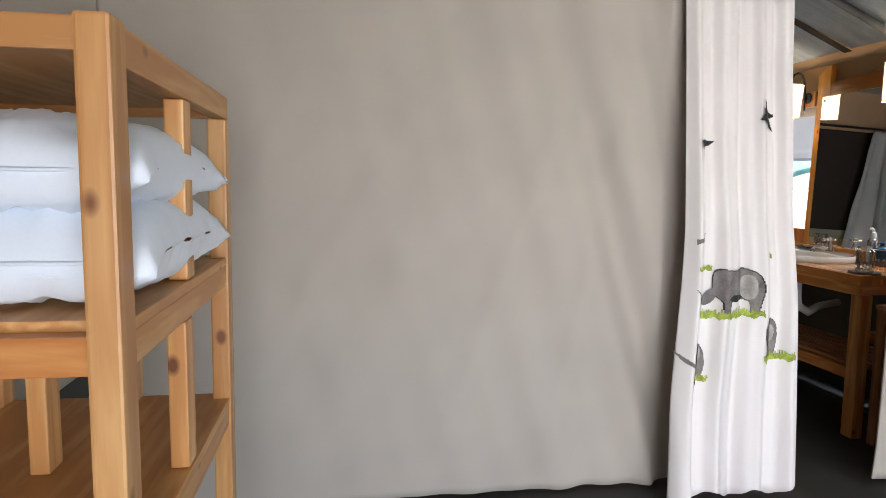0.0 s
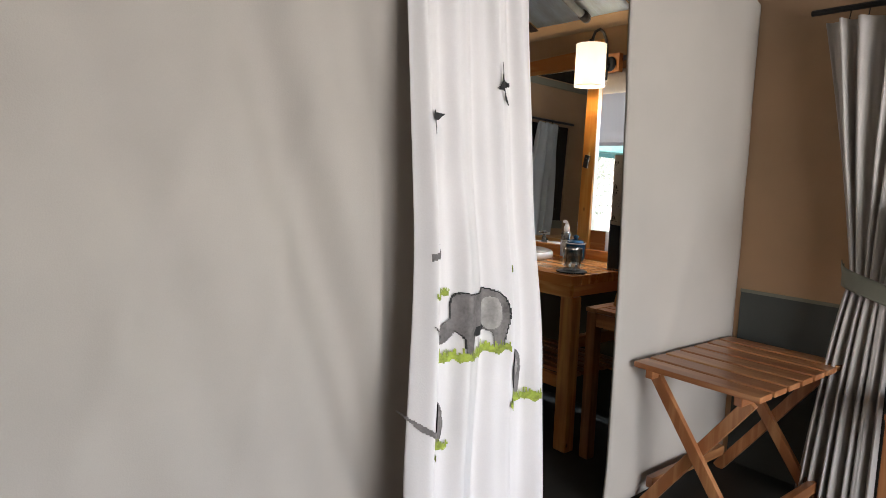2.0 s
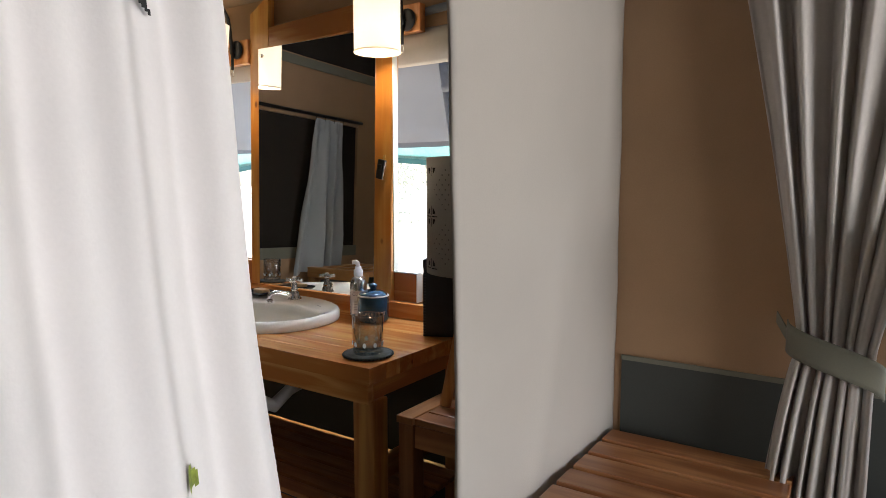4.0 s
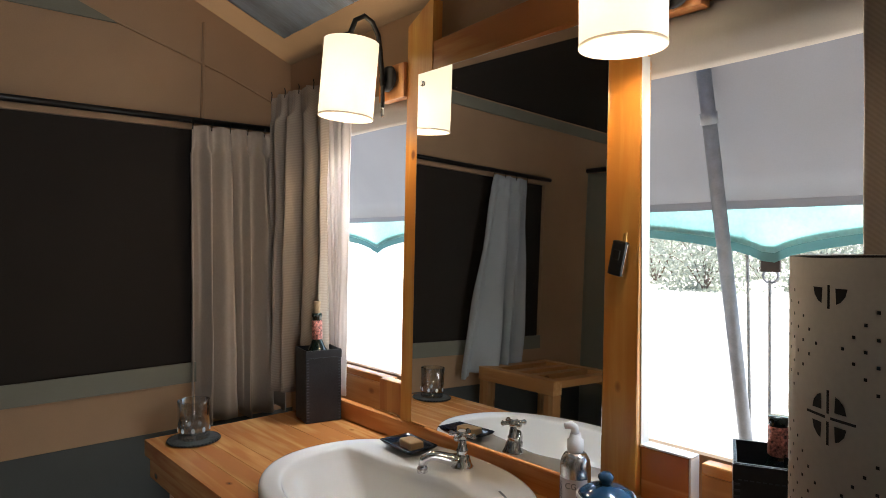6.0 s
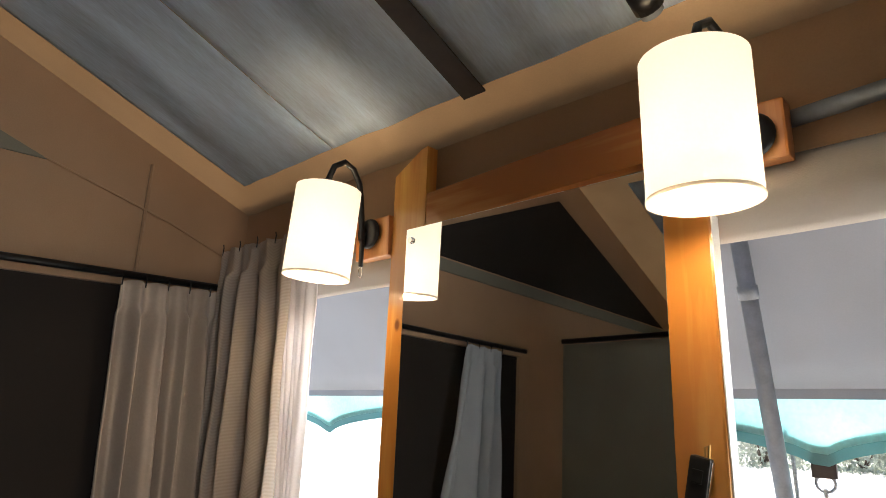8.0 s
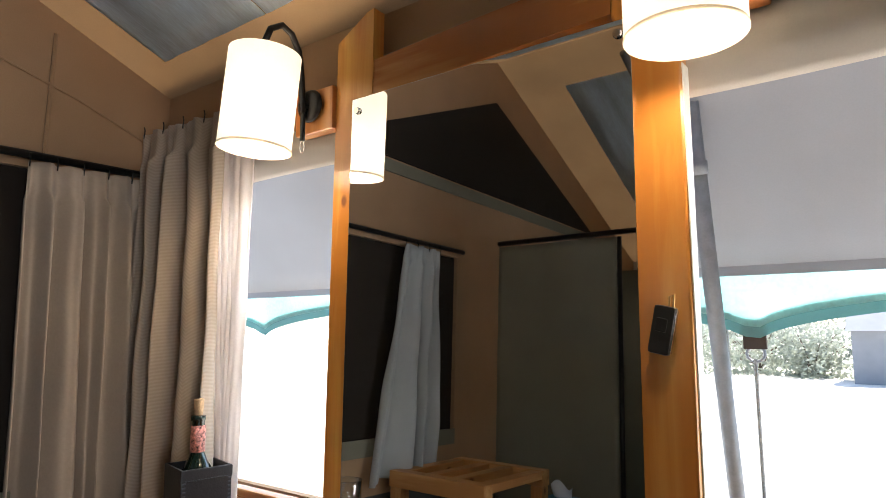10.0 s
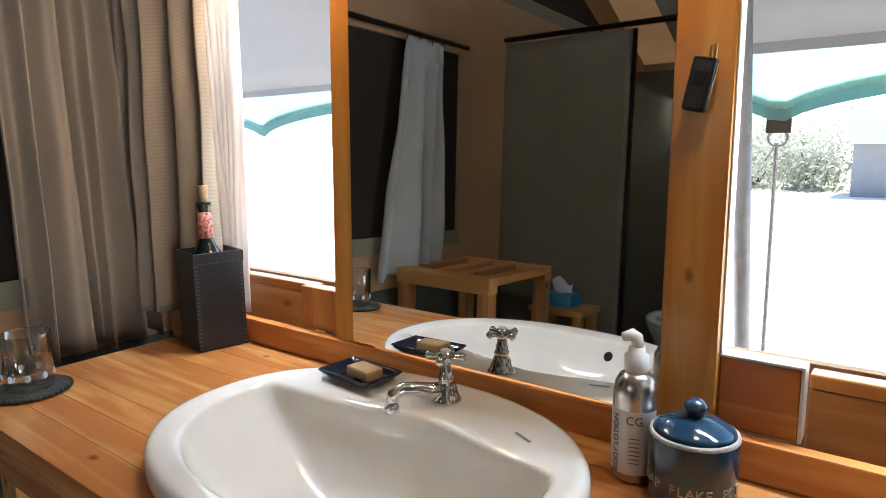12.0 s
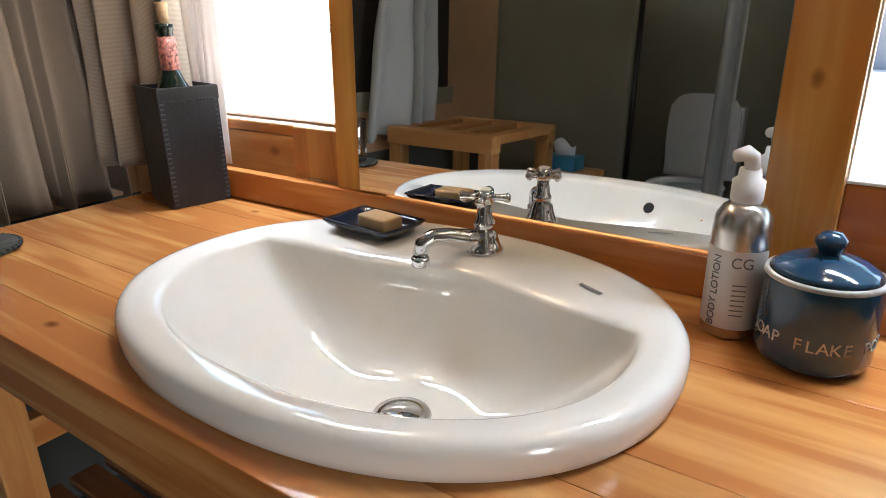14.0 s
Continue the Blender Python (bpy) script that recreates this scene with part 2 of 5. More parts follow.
coaster_mat = mat("dark_woven_coaster", (0.03, 0.032, 0.03), 0.7, 0, 0.5, 60, 260, 0.8)
mirror_mat = mat("mirror_silver", (0.86, 0.88, 0.88), 0.015, 1.0, 0.01, 2, 30, 0.0)
shade_glow = cloth_mat("lit_lampshade_linen", (0.88, 0.84, 0.76), vary=0.05, trans=0.2, weave=220)
shade_glow.node_tree.nodes["Principled BSDF"].inputs["Emission Color"].default_value = (1.0, 0.88, 0.70, 1)
shade_glow.node_tree.nodes["Principled BSDF"].inputs["Emission Strength"].default_value = 0.28
shade_off = cloth_mat("printed_lampshade_cotton", (0.66, 0.61, 0.55), trans=0.25, weave=150)
print_black = mat("black_print", (0.02, 0.02, 0.02), 0.8, 0, 0.2, 60, 200, 0.0)
print_grey = mat("grey_print", (0.17, 0.155, 0.15), 0.85, 0, 0.45, 14, 120, 0.05)
print_pale = mat("pale_grey_print", (0.33, 0.31, 0.29), 0.85, 0, 0.3, 20, 120, 0.05)
print_green = mat("green_print", (0.30, 0.36, 0.06), 0.85, 0, 0.5, 30, 120, 0.05)
strap_mat = mat("dark_webbing", (0.035, 0.026, 0.022), 0.7, 0, 0.2, 30, 200, 0.2)
pvc = mat("white_pvc", (0.7, 0.7, 0.68), 0.35, 0, 0.05, 10, 100, 0.0)
tissue_blue = mat("blue_card", (0.05, 0.28, 0.5), 0.5, 0, 0.15, 20, 100, 0.0)
rope_mat = mat("grey_rope", (0.22, 0.24, 0.25), 0.8, 0, 0.3, 150, 300, 0.6)
led_mat = glow_mat("lit_tube", (0.95, 0.97, 0.9), 22.0)


# ---- mesh helpers ----
def thing(name, at, label, category, group="", kind=""):
    ob = new(name)
    ob.location = at
    return tagged(ob, label, category, group, kind)


def finish(bm, smooth=False):
    bmesh.ops.recalc_face_normals(bm, faces=bm.faces)
    if smooth:
        for f in bm.faces:
            f.smooth = True
    return bm


def part(name, bm, material, parent=None, label="", smooth=False, turn=None):
    finish(bm, smooth)
    me = bpy.data.meshes.new(name)
    bm.to_mesh(me)
    bm.free()
    me.materials.append(material)
    ob = new(name, me)
    if parent is not None:
        ob.parent = parent
    if turn is not None:
        ob.matrix_local = turn
    if label:
        ob["label"] = label
    return ob


def whole(name, bm, material, label, category, group="", kind="", smooth=False):
    return tagged(part(name, bm, material, None, "", smooth), label, category, group, kind)


def box(x0, x1, y0, y1, z0, z1, bevel=0.003, bm=None, m=None):
    bm = bm or bmesh.new()
    mm = Matrix.Translation(((x0 + x1) / 2, (y0 + y1) / 2, (z0 + z1) / 2)) @ Matrix.Diagonal((x1 - x0, y1 - y0, z1 - z0, 1))
    r = bmesh.ops.create_cube(bm, size=1, matrix=(m or Matrix()) @ mm)
    if bevel:
        es = list({e for v in r["verts"] for e in v.link_edges})
        bmesh.ops.bevel(bm, geom=es, offset=bevel, segments=2, affect="EDGES", profile=0.6)
    return bm


def lathe(profile, seg=32, bm=None, at=(0, 0, 0), sx=1.0, sy=1.0):
    """Turn a list of (radius, z) round the upright axis."""
    bm = bm or bmesh.new()
    rings = []
    for r, z in profile:
        if r < 1e-5:
            rings.append([bm.verts.new((at[0], at[1], at[2] + z))])
        else:
            rings.append([bm.verts.new((at[0] + sx * r * math.cos(2 * math.pi * i / seg), at[1] + sy * r * math.sin(2 * math.pi * i / seg), at[2] + z)) for i in range(seg)])
    for a, b in zip(rings, rings[1:]):
        for i in range(seg):
            j = (i + 1) % seg
            if len(a) == 1 and len(b) > 1:
                bm.faces.new((a[0], b[i], b[j]))
            elif len(b) == 1 and len(a) > 1:
                bm.faces.new((a[i], a[j], b[0]))
            elif len(a) > 1:
                bm.faces.new((a[i], a[j], b[j], b[i]))
    return bm


def tube(points, radius, seg=10, bm=None, cap=True):
    """A round bar along points; radius may be a list."""
    bm = bm or bmesh.new()
    pts = [Vector(p) for p in points]
    rs = radius if isinstance(radius, (list, tuple)) else [radius] * len(pts)
    rings = []
    ref = None
    for i, p in enumerate(pts):
        d = (pts[min(i + 1, len(pts) - 1)] - pts[max(i - 1, 0)]).normalized()
        if ref is None:
            ref = Vector((0, 0, 1)) if abs(d.z) < 0.9 else Vector((1, 0, 0))
        u = (ref - d * ref.dot(d)).normalized()
        ref = u
        v = d.cross(u)
        rings.append([bm.verts.new(p + rs[i] * (u * math.cos(2 * math.pi * k / seg) + v * math.sin(2 * math.pi * k / seg))) for k in range(seg)])
    for a, b in zip(rings, rings[1:]):
        for k in range(seg):
            bm.faces.new((a[k], a[(k + 1) % seg], b[(k + 1) % seg], b[k]))
    if cap:
        bm.faces.new(rings[0])
        bm.faces.new(rings[-1])
    return bm


def sheet(fn, nu, nv, thick=0.0, bm=None):
    """A surface fn(u, v), u and v from 0 to 1, with a thickness along its normals."""
    bm = bm or bmesh.new()
    g = [[bm.verts.new(fn(i / nu, j / nv)) for i in range(nu + 1)] for j in range(nv + 1)]
    for j in range(nv):
        for i in range(nu):
            bm.faces.new((g[j][i], g[j][i + 1], g[j + 1][i + 1], g[j + 1][i]))
    if thick:
        bmesh.ops.recalc_face_normals(bm, faces=bm.faces)
        bmesh.ops.solidify(bm, geom=bm.faces[:], thickness=thick)
    return bm


def prism(poly, axis, a, b, bm=None):
    """A flat outline pushed along an axis from a to b."""
    bm = bm or bmesh.new()
    def v3(p, d):
        return {"x": (d, p[0], p[1]), "y": (p[0], d, p[1]), "z": (p[0], p[1], d)}[axis]
    lo = [bm.verts.new(v3(p, a)) for p in poly]
    hi = [bm.verts.new(v3(p, b)) for p in poly]
    n = len(poly)
    bm.faces.new(lo)
    bm.faces.new(hi)
    for i in range(n):
        bm.faces.new((lo[i], lo[(i + 1) % n], hi[(i + 1) % n], hi[i]))
    return bm


def holed(u0, u1, z0, z1, holes, place, thick):
    """A wall from u0 to u1 with rectangular openings (u0, u1, z0, z1); place(u, d, z) puts it in the world."""
    us = sorted({u0, u1, *[h[0] for h in holes], *[h[1] for h in holes]})
    zs = sorted({z0, z1, *[h[2] for h in holes], *[h[3] for h in holes]})
    bm = bmesh.new()
    vs = {}
    def vert(i, j, k):
        if (i, j, k) not in vs:
            vs[i, j, k] = bm.verts.new(place(us[i], k * thick, zs[j]))
        return vs[i, j, k]
    def solid(i, j):
        if not (0 <= i < len(us) - 1 and 0 <= j < len(zs) - 1):
            return False
        cu, cz = (us[i] + us[i + 1]) / 2, (zs[j] + zs[j + 1]) / 2
        return not any(h[0] < cu < h[1] and h[2] < cz < h[3] for h in holes)
    for i in range(len(us) - 1):
        for j in range(len(zs) - 1):
            if not solid(i, j):
                continue
            for k in (0, 1):
                bm.faces.new((vert(i, j, k), vert(i + 1, j, k), vert(i + 1, j + 1, k), vert(i, j + 1, k)))
            for di, dj, a, b in ((-1, 0, (i, j), (i, j + 1)), (1, 0, (i + 1, j), (i + 1, j + 1)), (0, -1, (i, j), (i + 1, j)), (0, 1, (i, j + 1), (i + 1, j + 1))):
                if not solid(i + di, j + dj):
                    bm.faces.new((vert(*a, 0), vert(*b, 0), vert(*b, 1), vert(*a, 1)))
    return bm


def words(text, size, material, parent, m, label="", name="lettering", depth=0.0004):
    cu = bpy.data.curves.new(name, "FONT")
    cu.body, cu.size, cu.extrude, cu.align_x = text, size, depth, "CENTER"
    tmp = bpy.data.objects.new(name, cu)
    me = bpy.data.meshes.new_from_object(tmp)
    bpy.data.objects.remove(tmp)
    me.materials.clear()
    me.materials.append(material)
    ob = new(name, me)
    ob.parent = parent
    ob.matrix_local = m
    if label:
        ob["label"] = label
    return ob


# ---- the large structure ----
SLOPE, RIDGE_Y, EAVE = 0.432, -1.96, 2.143
X_WEST, X_EAST, Y_NORTH, Y_SOUTH = -1.25, 6.0, 0.07, -4.0


def roof_z(y):
    return EAVE - SLOPE * y if y > RIDGE_Y else EAVE - SLOPE * RIDGE_Y + SLOPE * (y - RIDGE_Y)


whole("ground", box(-300, 300, -300, 300, -0.6, -0.3, 0), ground_mat, "pale sunlit dry ground outside the tent", "ground", kind="structure")
whole("floor", box(X_WEST - 0.1, X_EAST, Y_SOUTH - 0.1, Y_NORTH + 0.1, -0.3, 0.0, 0), floor_mat, "dark green-grey groundsheet floor of the tent", "floor", kind="structure")
wall_n = whole("wall_north", holed(X_WEST, X_EAST, 0, 2.112, [(-1.12, 1.03, 1.008, 1.80), (1.86, 4.3, 0.83, 1.90)], lambda u, d, z: (u, Y_NORTH + d, z), 0.02), canvas_tan, "tan canvas tent wall with two long window openings", "wall", kind="structure")
part("wainscot", box(1.16, X_EAST, Y_NORTH - 0.006, Y_NORTH - 0.002, 0.0, 0.82, 0), canvas_dark, wall_n, "dark green canvas skirting band")
part("wainscot", box(X_WEST + 0.01, 1.09, Y_NORTH - 0.006, Y_NORTH - 0.002, 0.0, 0.76, 0), canvas_dark, wall_n, "dark green canvas skirting band")
part("hem", box(1.16, 1.86, Y_NORTH - 0.012, Y_NORTH - 0.0065, 0.81, 0.825, 0.001), canvas_olive, wall_n)
wall_s = whole("wall_south", holed(X_WEST, X_EAST, 0, 2.112, [], lambda u, d, z: (u, Y_SOUTH - d, z), 0.02), canvas_grey, "beige-grey canvas tent wall", "wall", kind="structure")
part("wainscot", box(X_WEST + 0.01, X_EAST, Y_SOUTH + 0.002, Y_SOUTH + 0.006, 0.0, 0.65, 0), canvas_dark, wall_s, "dark green canvas skirting band")
wall_w = whole("wall_west", holed(Y_SOUTH, Y_NORTH, 0, 2.112, [(-1.62, -0.02, 0.99, 1.82)], lambda u, d, z: (X_WEST - d, u, z), 0.02), canvas_tan, "tan canvas gable wall with a dark mesh window", "wall", kind="structure")
part("window_mesh", box(X_WEST - 0.03, X_WEST - 0.0205, -1.70, 0.06, 0.93, 1.9, 0), mesh_dark, wall_w, "dark brown insect mesh")
part("window_hem", box(X_WEST + 0.002, X_WEST + 0.008, -1.62, -0.02, 0.93, 1.0, 0.001), canvas_olive, wall_w)
part("wainscot", box(X_WEST + 0.002, X_WEST + 0.006, Y_SOUTH, Y_NORTH, 0.0, 0.775, 0), canvas_dark, wall_w, "dark green canvas skirting band")
part("gable", prism([(Y_SOUTH, 2.112), (Y_NORTH, 2.112), (RIDGE_Y, roof_z(RIDGE_Y))], "x", X_WEST - 0.02, X_WEST), canvas_tan, wall_w)
part("gable_vent", prism([(-3.22, 2.20), (-0.69, 2.20), (-1.95, 2.745)], "x", X_WEST + 0.002, X_WEST + 0.006), mesh_dark, wall_w, "dark triangular mesh vent")
part("vent_hem", prism([(-0.55, 2.135), (-0.69, 2.19), (-3.22, 2.19), (-3.4, 2.13)], "x", X_WEST + 0.002, X_WEST + 0.009), canvas_olive, wall_w)
part("seam", tube([(X_WEST + 0.006, -0.28, 1.86), (X_WEST + 0.006, -0.27, 2.2)], 0.006, 6), canvas_tan, wall_w)
part("seam", tube([(X_WEST + 0.006, -0.56, 2.14), (X_WEST + 0.008, -0.2, 2.03), (X_WEST + 0.006, 0.05, 1.93)], 0.004, 6), canvas_tan, wall_w)
# front wall and gable stay out of view; the doorway is assumed to admit daylight
whole("wall_east", holed(Y_SOUTH, Y_NORTH, 0, 2.112, [(-3.55, -0.45, 0.1, 2.05)], lambda u, d, z: (X_EAST + d, u, z), 0.02), canvas_grey, "unseen beige-grey canvas front wall with an assumed wide doorway", "wall", kind="structure")
whole("gable_east", prism([(Y_SOUTH, 2.112), (Y_NORTH, 2.112), (RIDGE_Y, roof_z(RIDGE_Y))], "x", X_EAST, X_EAST + 0.02), canvas_grey, "unseen beige-grey canvas front gable above the assumed doorway", "wall", kind="structure")

# roof: two slopes, with grey lining panels, a strap, seams and a steel pipe
roof = prism([(0.16, roof_z(0.16)), (RIDGE_Y, roof_z(RIDGE_Y)), (-4.09, roof_z(-4.09)), (-4.09, roof_z(-4.09) + 0.02), (RIDGE_Y, roof_z(RIDGE_Y) + 0.02), (0.16, roof_z(0.16) + 0.02)], "x", X_WEST - 0.1, 1.05)
whole("ceiling", roof, roof_outer, "tan canvas ridge roof over the bathroom", "ceiling", kind="structure")
roof = prism([(0.16, roof_z(0.16)), (RIDGE_Y, roof_z(RIDGE_Y)), (-4.09, roof_z(-4.09)), (-4.09, roof_z(-4.09) + 0.02), (RIDGE_Y, roof_z(RIDGE_Y) + 0.02), (0.16, roof_z(0.16) + 0.02)], "x", 1.05, X_EAST + 0.1)
whole("ceiling", roof, canvas_olive, "olive-grey canvas ridge roof over the bedroom", "ceiling", kind="structure")


def lining(x0, x1):
    def fn(u, v):
        y = -0.05 + v * (RIDGE_Y + 0.23)
        x = x0 + u * (x1 - x0)
        sag = 0.012 * math.sin(math.pi * v) + 0.004 * noise.noise((x * 4, y * 3, 0))
        ragged = 0.006 * noise.noise((x * 9, 3, 0)) if v == 0 else 0
        return (x, y + ragged, roof_z(y) - 0.012 - sag)
    return sheet(fn, 24, 30, 0.003)


for a, b in ((-1.075, -0.624), (-0.618, -0.135), (-0.10, 0.55), (0.56, 1.0)):
    whole("roof_lining", lining(a, b), roof_grey, "grey stained canvas lining panel under the roof", "roof lining", "roof lining panels", "structure", smooth=True)
whole("roof_lining", sheet(lambda u, v: (-0.95 + 1.93 * u, RIDGE_Y - 0.25 - 1.6 * v, roof_z(RIDGE_Y - 0.25 - 1.6 * v) - 0.012 - 0.01 * math.sin(3.1 * v)), 20, 20, 0.003), roof_grey, "grey canvas lining on the far roof slope", "roof lining", "roof lining panels", "structure", smooth=True)


def slope_bar(name, x, w, d, y0, y1, material, label, cat):
    return whole(name, prism([(y0, roof_z(y0) - 0.03 - d), (y0, roof_z(y0) - 0.03), (y1, roof_z(y1) - 0.03), (y1, roof_z(y1) - 0.03 - d)], "x", x - w / 2, x + w / 2), material, label, cat, kind="structure")


slope_bar("roof_strap", -0.116, 0.06, 0.004, -0.055, -1.8, strap_mat, "dark brown webbing strap under the roof", "strap")
pipe_ob = thing("roof_pipe", (0.30, 0, 0), "galvanised steel roof pipe with a clamp", "pipe")
part("pipe", tube([(0, -0.09, roof_z(-0.09) - 0.055), (0, -1.85, roof_z(-1.85) - 0.055)], 0.02, 14), steel, pipe_ob, smooth=True)
part("clamp", tube([(0, -0.10, roof_z(-0.10) - 0.052), (0, -0.14, roof_z(-0.14) - 0.052)], 0.026, 14), black_metal, pipe_ob, smooth=True)
whole("roof_pole", tube([(-0.55, RIDGE_Y - 0.1, roof_z(RIDGE_Y) - 0.09), (-0.55, -3.9, roof_z(-3.9) - 0.05)], 0.02, 12), steel, "galvanised steel pole on the far roof slope", "pole", smooth=True)
whole("eave_pipe", tube([(0.40, 0.035, 1.93), (1.03, 0.035, 1.975)], 0.014, 12), steel, "dull steel pipe along the eave", "pipe", smooth=True)
whole("window_valance", sheet(lambda u, v: (-1.12 + 2.15 * u, 0.055 - 0.035 * math.sin(math.pi * v) - 0.006 * math.sin(9 * u + 3 * v), 1.885 - 0.115 * v + 0.012 * math.sin(7 * u) * v), 60, 12, 0.004), canvas_grey, "rolled-up off-white window flap above the mirror", "window flap", kind="structure", smooth=True)


# partition between the rooms: stretched canvas with slack folds at its free edge
def slack(u, v):
    y = -4.0 + u * 2.40
    z = 0.012 + v * (roof_z(y) - 0.03)
    d = -1.83 - y
    fold = math.exp(-d * 1.7)
    w = 0.042 * fold * math.sin(d * 17 + (2.3 - z) * 5.5 + 0.8) * (0.35 + 0.65 * math.exp(-((z - 1.2) / 0.8) ** 2))
    w += 0.016 * fold * math.sin(d * 31 + (2.3 - z) * 9) + 0.008 * noise.noise((y * 1.7, z * 1.3, 4.0)) + 0.003 * noise.noise((y * 6, z * 5, 1.0))
    w += 0.022 * math.exp(-((d - 0.9 - 0.5 * (1.3 - z)) / 0.12) ** 2) * (1 if z < 1.3 else math.exp(-(z - 1.3) * 3))
    for at, lean_k, wide, deep in ((0.25, 0.2, 0.03, 0.008), (0.55, 0.35, 0.045, 0.012), (1.2, 0.6, 0.07, 0.014), (1.65, 0.45, 0.05, 0.010)):
        w += deep * math.exp(-((d - at - lean_k * (1.3 - z)) / wide) ** 2) * math.exp(-((z - 1.0) / 0.8) ** 2)
    if d < 0:
        k = math.exp(d * 25)
        w = w * k - 0.035 * (1 - k)
    return (1.03 + w, y, z)


whole("wall_partition", sheet(slack, 150, 90, 0.006), canvas_grey, "slack beige-grey canvas partition wall", "wall", kind="structure", smooth=True)


def flap(u, v):
    y = -0.815 + 0.875 * u
    z = 0.015 + v * (roof_z(y) - 0.05)
    w = 0.010 * math.sin(u * 9 + 2.0 * z) * (1 - u) + 0.016 * math.exp(-((u - 0.35 - 0.3 * (z - 0.5)) / 0.07) ** 2) * math.exp(-((z - 0.75) / 0.4) ** 2) + 0.006 * noise.noise((y * 4, z * 3, 9))
    return (1.108 + 0.032 * u + w + 0.02 * (1 - u) * math.exp(-((z - 0.2) / 0.5) ** 2), y - 0.012 * (1 - u) * (2.0 - z) * 0.3 + 0.02 * (1 - u) * math.sin(1.5 * z), z)


whole("wall_screen", sheet(flap, 60, 70, 0.012), canvas_grey, "beige-grey canvas screen beside the bathroom doorway", "wall", kind="structure", smooth=True)
# toilet cubicle behind
whole("wall_cubicle", sheet(lambda u, v: (-1.24 + 0.66 * u, -2.0 + 0.01 * math.sin(7 * u + 3 * v) + 0.006 * noise.noise((u * 3, v * 4, 2)), 0.01 + 1.92 * v), 30, 40, 0.006), canvas_olive, "olive-grey canvas cubicle wall", "wall", kind="structure", smooth=True)
whole("cubicle_rail", tube([(-1.24, -1.985, 1.945), (1.02, -1.985, 1.965)], 0.014, 10), black_metal, "black steel rail above the cubicle", "rail", kind="structure", smooth=True)
whole("cubicle_post", tube([(-0.565, -2.0, 0), (-0.565, -2.0, 1.93)], 0.012, 10), black_metal, "black steel corner post of the cubicle", "post", kind="structure", smooth=True)
whole("wall_cubicle_back", box(-1.24, 1.0, -3.35, -3.33, 0.0, 1.95, 0), canvas_olive, "olive-grey canvas behind the toilet", "wall", kind="structure")
whole("cubicle_edge", sheet(lambda u, v: (-0.235 + 0.08 * u, -2.02 + 0.02 * math.sin(8 * u), 0.02 + 1.9 * v), 10, 20, 0.006), curtain_blue, "pale grey-blue canvas door edge of the cubicle", "door flap", kind="structure", smooth=True)

# ---- outside ----
whole("awning", sheet(lambda u, v: (-3.2 + 7.6 * u, 0.14 + 0.66 * v, 2.33 - 0.78 * v - 0.012 * math.sin(math.pi * v)), 40, 10, 0.004), fly_grey, "grey canvas fly sheet outside the windows", "awning", kind="structure", smooth=True)
whole("awning_hem", sheet(lambda u, v: (-3.2 + 7.6 * u, 0.803 + 0.004 * v, 1.553 - 0.03 * v), 40, 2, 0.004), fly_grey, "grey stitched hem of the fly sheet", "awning", kind="structure")


def scallop(x):
    k = ((x - 0.24) / 2.0) % 1.0
    return 1.366 + 0.125 * max(0.0, math.sin(math.pi * k)) ** 0.42


whole("shade_valance", sheet(lambda u, v: (-3.2 + 7.6 * u, 0.82 + 0.02 * v, 1.535 + (scallop(-3.2 + 7.6 * u) - 1.535) * v), 220, 4, 0.002), green_net, "green shade-net valance with scalloped edge", "valance", kind="structure")
whole("valance_binding", sheet(lambda u, v: (-3.2 + 7.6 * u, 0.842, scallop(-3.2 + 7.6 * u) + 0.022 - 0.05 * v), 220, 2, 0.003), green_band, "dark green binding of the scalloped valance", "valance", kind="structure")
pole_ob = thing("awning_pole", (0.19, 1.10, -0.3), "leaning galvanised steel awning pole", "pole")
part("tube", tube([(0, 0, 0), (0.018, -0.612, 2.2)], 0.019, 16), steel, pole_ob, smooth=True)
part("collar", tube([(0.0168, -0.568, 2.04), (0.017, -0.576, 2.07)], 0.0225, 16), steel, pole_ob, smooth=True)
tab = thing("awning_tab", (0.24, 0.85, 1.335), "brown webbing tab with a ring on the fly sheet", "tab")
part("strap", box(-0.028, 0.028, -0.006, 0.006, 0.0, 0.07, 0.002), strap_mat, tab)
part("ring", tube([(0.022 * math.cos(a * 0.5236), 0, -0.012 + 0.02 * math.sin(a * 0.5236)) for a in range(13)], 0.004, 6), steel, tab)
for xx, dx in ((0.17, 0.05), (0.238, 0.0)):
    whole("guy_rope", tube([(xx, 0.85, 1.31 + 0.17 * (dx > 0)), (xx + dx * 0.3, 0.86, 0.5), (xx + dx * 0.5, 0.9, -0.3)], 0.005, 6), rope_mat, "grey twisted guy rope outside the window", "rope", "guy ropes")


